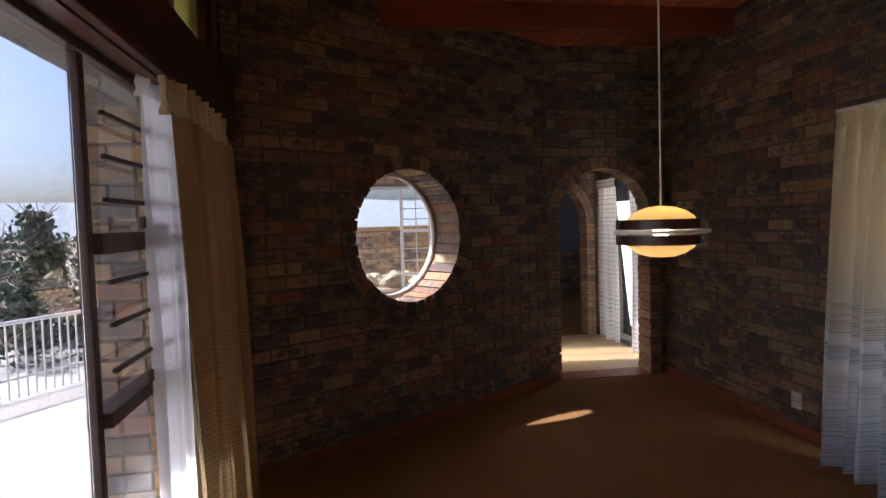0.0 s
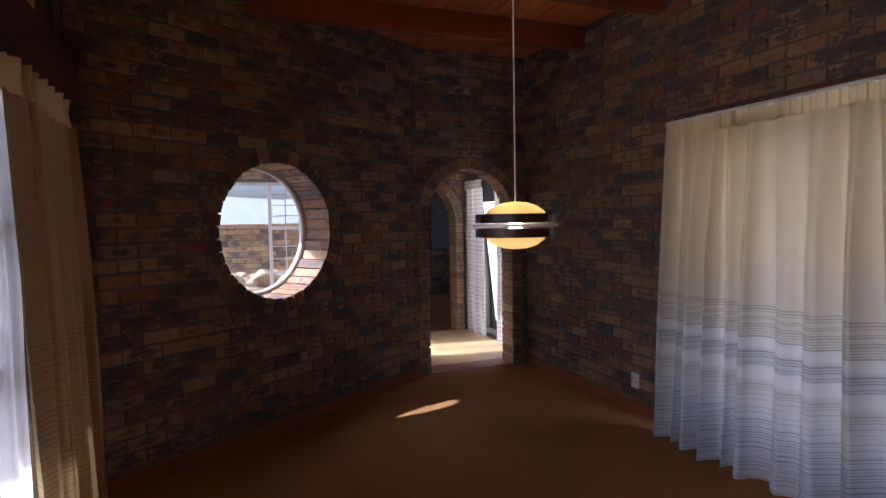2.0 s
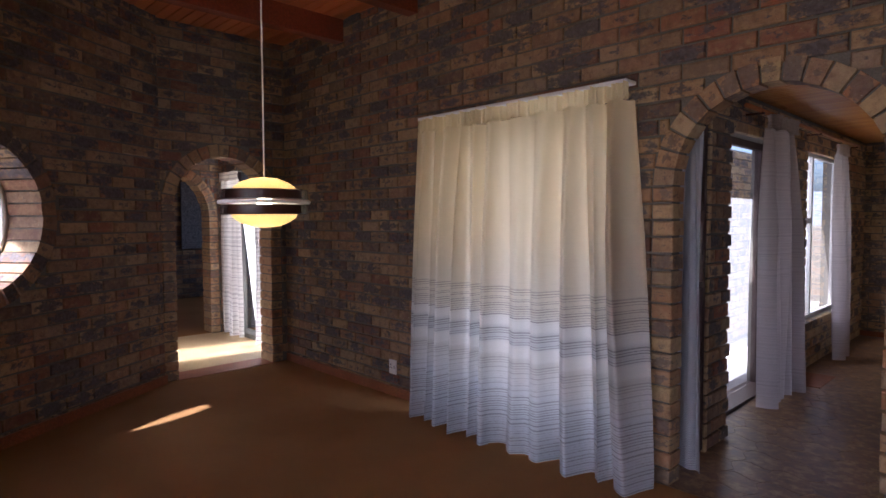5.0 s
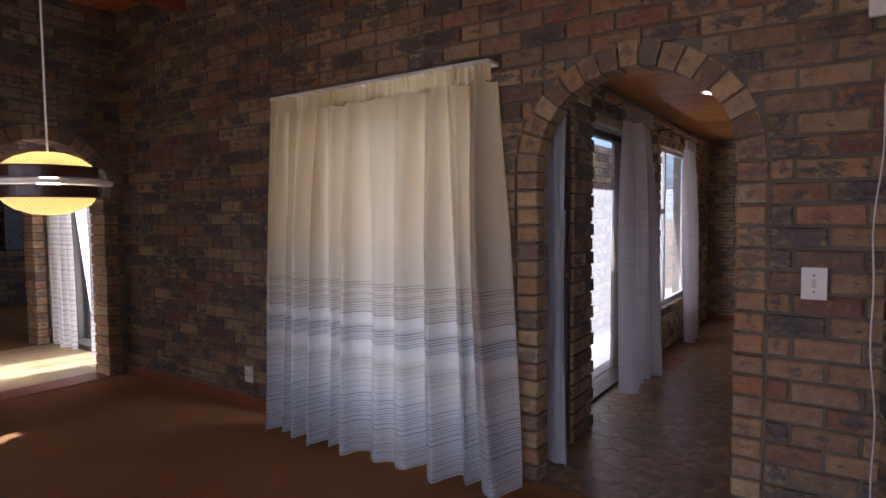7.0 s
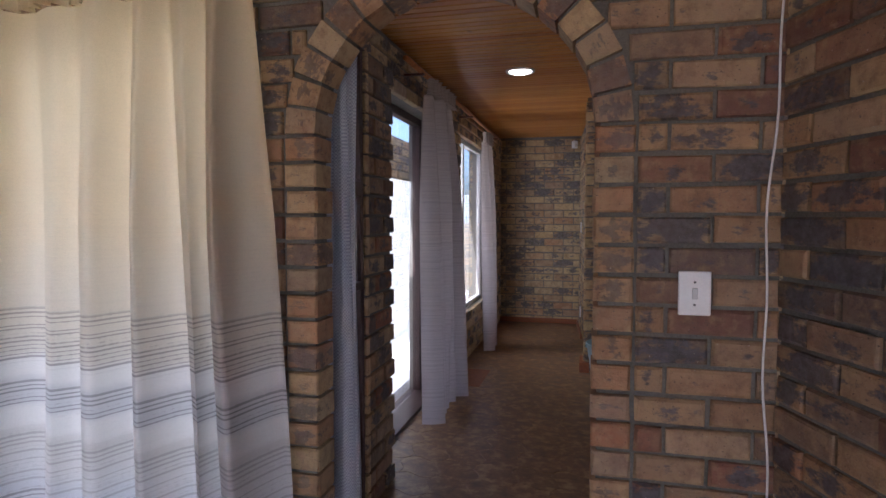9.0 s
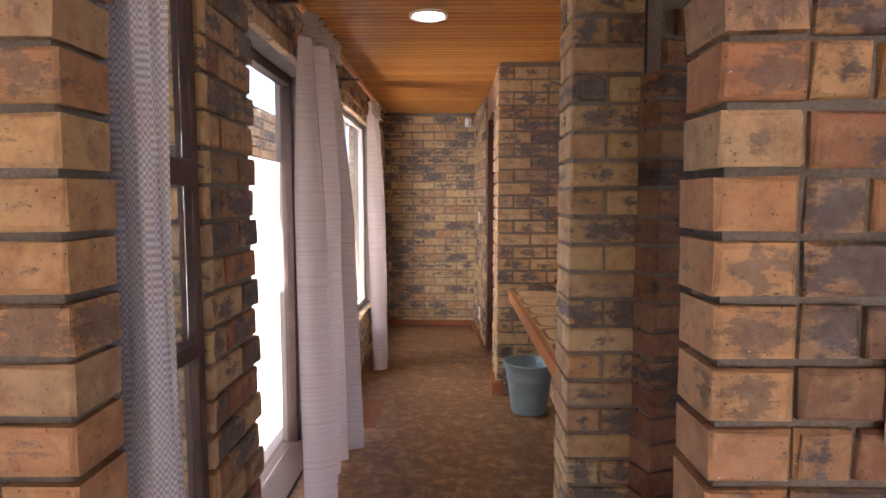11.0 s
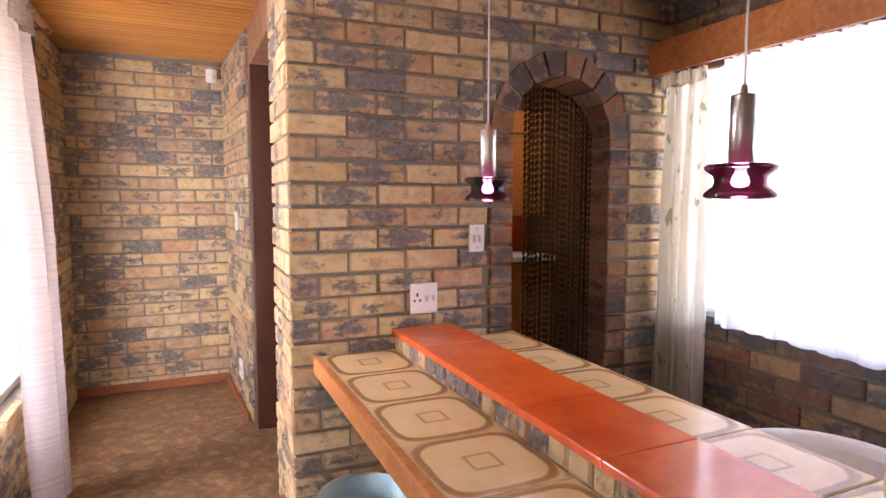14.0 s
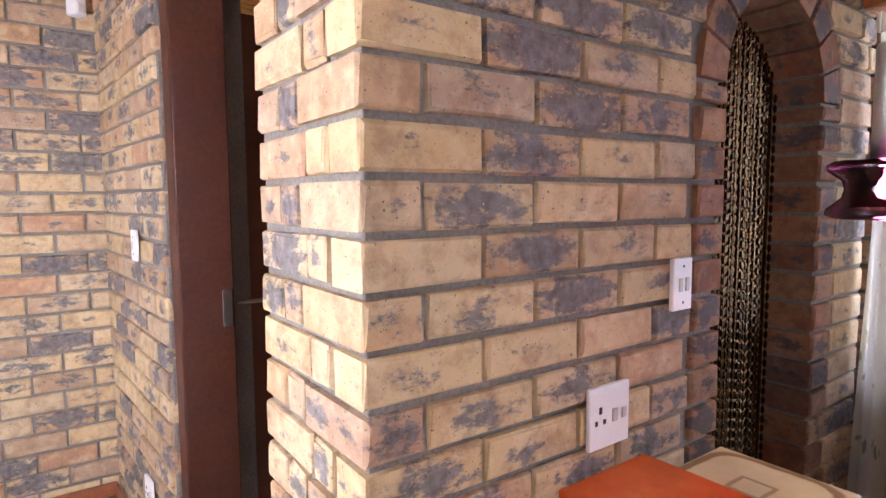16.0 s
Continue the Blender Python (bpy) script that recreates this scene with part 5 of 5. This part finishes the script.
tb = thing("round_tub", "round white plastic tub with a thick rolled rim", "tub", at=(2.46, 2.06, 0))
part("shell", lathe([(0.002, 0.03), (0.17, 0.03), (0.19, 0.0), (0.205, 0.02), (0.268, 0.56), (0.252, 0.56), (0.19, 0.05), (0.002, 0.045)], 56), M_PLASTIC, tb, smooth=True)
part("rim", lathe([(0.252, 0.56), (0.256, 0.585), (0.274, 0.60), (0.292, 0.592), (0.297, 0.575), (0.286, 0.562), (0.266, 0.558)], 56), M_PLASTIC, tb, "thick rolled rim", smooth=True)

# bucket
bk = thing("bucket", "blue-grey galvanised bucket standing by the counter", "bucket", at=(1.375, 2.93, 0))
part("body", lathe([(0.002, 0.012), (0.103, 0.012), (0.108, 0.0), (0.112, 0.012), (0.139, 0.215), (0.143, 0.218), (0.142, 0.224), (0.145, 0.228), (0.144, 0.234), (0.157, 0.318), (0.163, 0.322), (0.161, 0.330), (0.154, 0.326), (0.136, 0.2), (0.108, 0.02), (0.002, 0.018)], 48), M_BUCKET, bk, smooth=True)
part("handle", tube([(0.158 * math.cos(a), 0.158 * math.sin(a) * 1.0 - 0.0, 0.318 + 0.012 * math.sin(a)) for a in np.linspace(0.05, math.pi - 0.05, 24)], 0.003, 6), M_CHROME, bk, "thin wire handle")
for s in (-1, 1):
    part("ear", boxed(s * 0.158 - 0.006, -0.018, 0.285, s * 0.158 + 0.006, 0.018, 0.325, 0.003), M_BUCKET, bk)

# loose terracotta mat by the wall
tagged(part("floor_mat", boxed(0.16, 2.62, 0.0, 0.42, 3.12, 0.006, 0.003), M_SKIRT), "thin reddish mat on the passage floor by the curtain", "mat")

# door frame and open door
df = thing("door_frame", "dark stained timber door frame at the passage opening", "door frame", kind="structure")
part("jamb", boxed(1.195, 4.50, 0, 1.365, 4.61, 2.08, 0.006), M_TIMBER, df)
part("jamb", boxed(1.30, 3.705, 0, 1.40, 3.735, 2.08, 0.004), M_TIMBER, df)
part("head", boxed(1.30, 3.735, 2.03, 1.42, 4.55, 2.08, 0.004), M_TIMBER, df)
part("strike_plate", boxed(1.325, 4.494, 0.95, 1.355, 4.499, 1.07, 0.001), M_CHROME, df)
dr = thing("door", "dark timber door standing open into the next room", "door", at=(1.36, 4.69, 0))
part("leaf", boxed(0.0, -0.02, 0.01, 0.74, 0.02, 2.02, 0.003), M_PANEL, dr)
hd = part("handle", box(tube([(0.05, -0.055, 1.0), (0.16, -0.055, 1.0)], 0.008), 0.03, -0.03, 0.93, 0.07, -0.021, 1.07, 0.002), M_CHROME, dr)

# pantry: cabinet and bead curtain in the arch
cabm = surface("orange_cabinet", (0.50, 0.17, 0.03), (0.58, 0.22, 0.05), 4, 50, 0.4, 0.1)
pc = thing("pantry_cabinet", "orange timber pantry cabinet with a red band", "cabinet", at=(2.42, 4.5, 0))
part("body", boxed(0, 0.02, 0.0, 0.80, 0.40, 0.91, 0.004), cabm, pc)
for x in (0.005, 0.272, 0.539):
    part("door", boxed(x, 0.0, 0.08, x + 0.26, 0.019, 0.89, 0.004), cabm, pc)
part("worktop", boxed(-0.01, -0.02, 0.911, 0.81, 0.40, 0.945, 0.004), M_PLASTIC, pc, "pale worktop")
part("splash_band", boxed(0, 0.36, 0.946, 0.80, 0.40, 1.22, 0.002), M_REDTILE, pc, "red splash band")
part("wall_unit", boxed(0, 0.12, 1.221, 0.80, 0.40, 1.95, 0.004), cabm, pc)
bc = thing("bead_curtain", "hanging curtain of dark glinting bead strings in the kitchen arch", "bead curtain")
M_BEAD = surface("brown_glass_bead", (0.06, 0.035, 0.014), (0.17, 0.10, 0.03), 60, 200, 0.14, 0.0, metal=0.7)
bm = bmesh.new()
prof = []
z = 0.0
while z > -1.42:
    prof += [(0.0012, z), (0.0056, z - 0.006), (0.0056, z - 0.020), (0.0012, z - 0.026)]
    z -= 0.030
sm = mesh_of("bead_string", lathe(prof, 5), M_BEAD)
for i in range(44):
    u = -0.12 + 0.37 * i / 43
    o = new("bead_string", sm)
    o.parent = bc
    o.location = (2.41 + u, 3.405 + 0.006 * math.sin(i * 2.3), 1.625 + math.sqrt(max(0.0, 0.26 ** 2 - u * u)) - 0.02 - rng.uniform(0, 0.015))
part("header_rod", tube([(2.155, 3.405, 1.64), (2.665, 3.405, 1.64)], 0.005), M_TIMBER, bc)

# dark room beyond: patterned screen on the far wall
tagged(part("wall_screen", boxed(-9.18, 1.0, 0.9, -9.14, 2.1, 2.1, 0.004), surface("grey_beads", (0.05, 0.05, 0.055), (0.30, 0.30, 0.32), 45, 160, 0.6, 0.5)), "grey beaded panel hanging on the far wall of the dark room", "screen")

# passage floor tiles with wavy interlocking edges
def ogee_tile(p, a, h):
    bm = bmesh.new()
    n = 10
    edge = []
    for i in range(n):
        s = i / n
        edge.append((s * p, a * math.sin(2 * math.pi * s)))
    for i in range(n):
        s = i / n
        edge.append((p - a * math.sin(2 * math.pi * s) * -1, s * p))
    for i in range(n):
        s = 1 - i / n
        edge.append((s * p, p + a * math.sin(2 * math.pi * s)))
    for i in range(n):
        s = 1 - i / n
        edge.append((a * math.sin(2 * math.pi * s), s * p))
    c = Vector((p / 2, p / 2))
    top = [bm.verts.new((c.x + (x - c.x) * 0.985, c.y + (y - c.y) * 0.985, h)) for x, y in edge]
    low = [bm.verts.new((c.x + (x - c.x) * 0.994, c.y + (y - c.y) * 0.994, 0)) for x, y in edge]
    bm.faces.new(top)
    for i in range(len(edge)):
        j = (i + 1) % len(edge)
        bm.faces.new((low[i], low[j], top[j], top[i]))
    return bm


def floor_tile_mat():
    m, n, l, p = base_mat("brown_mottled_floor_tile")
    co = n.new("ShaderNodeTexCoord").outputs["Object"]
    rnd = n.new("ShaderNodeObjectInfo").outputs["Random"]
    w = calc(n, l, "MULTIPLY", rnd, 90.0)
    mot = noise_node(n, l, co, 14.0, 5.0, 0.65, w)
    col = ramp(n, l, mot, [(0.32, (0.11, 0.056, 0.032)), (0.5, (0.23, 0.125, 0.062)), (0.66, (0.42, 0.29, 0.15))])
    tone = ramp(n, l, rnd, [(0.0, 0.85), (1.0, 1.0)])
    l.new(mixer(n, l, 1.0, col, tone, "MULTIPLY"), p.inputs["Base Color"])
    l.new(ramp(n, l, mot, [(0.3, 0.30), (0.7, 0.5)]), p.inputs["Roughness"])
    bumped(n, l, p, noise_node(n, l, co, 40.0, 3.0), 0.15, 0.003)
    return m


P = 0.2
tmesh = mesh_of("tile", ogee_tile(P, 0.022, 0.003), floor_tile_mat())
fl = bpy.data.objects["floor_passage"]
for i in range(8):
    for j in range(27):
        o = new("tile", tmesh)
        o.parent = fl
        o.location = (0.08 + i * P, 0.02 + j * P + 0.0, -0.004)

# garden beyond the wing window
curtain("wing_curtain", (-5.72, -1.52), (-5.72, -1.78), 0.5, 2.0, 3, 0.02, M_SHEER, "white net curtain drawn aside at the wing window", 0.0, 0.06, 21)
gw = Wall("wall_31", -7.8, -4.8, 90, 3.3, 1.45, 0.2, "pale brown garden wall behind the rockery", yellow=True)
gw.core().bond().done(100)
tree(-9.6, -3.5, -0.5, 3.0, 1.2, 0.6, 31, "green garden tree behind the low brick wall")

# brick return wall outside the casement window
ret = Wall("wall_32", -0.85, 3.1, 90, 2.2, 2.2, 0.2, "brick return wall outside the casement window", yellow=True)
ret.core().bond().done(60)
# unlit fitting added, out of view, to go with the pantry's fill light
cl = thing("pantry_fill_fitting", "small square ceiling fitting added out of view over the pantry fill lamp", "ceiling light", at=(2.62, 4.15, pz))
part("base", boxed(-0.13, -0.13, -0.02, 0.13, 0.13, -0.001, 0.004), M_PLASTIC, cl)
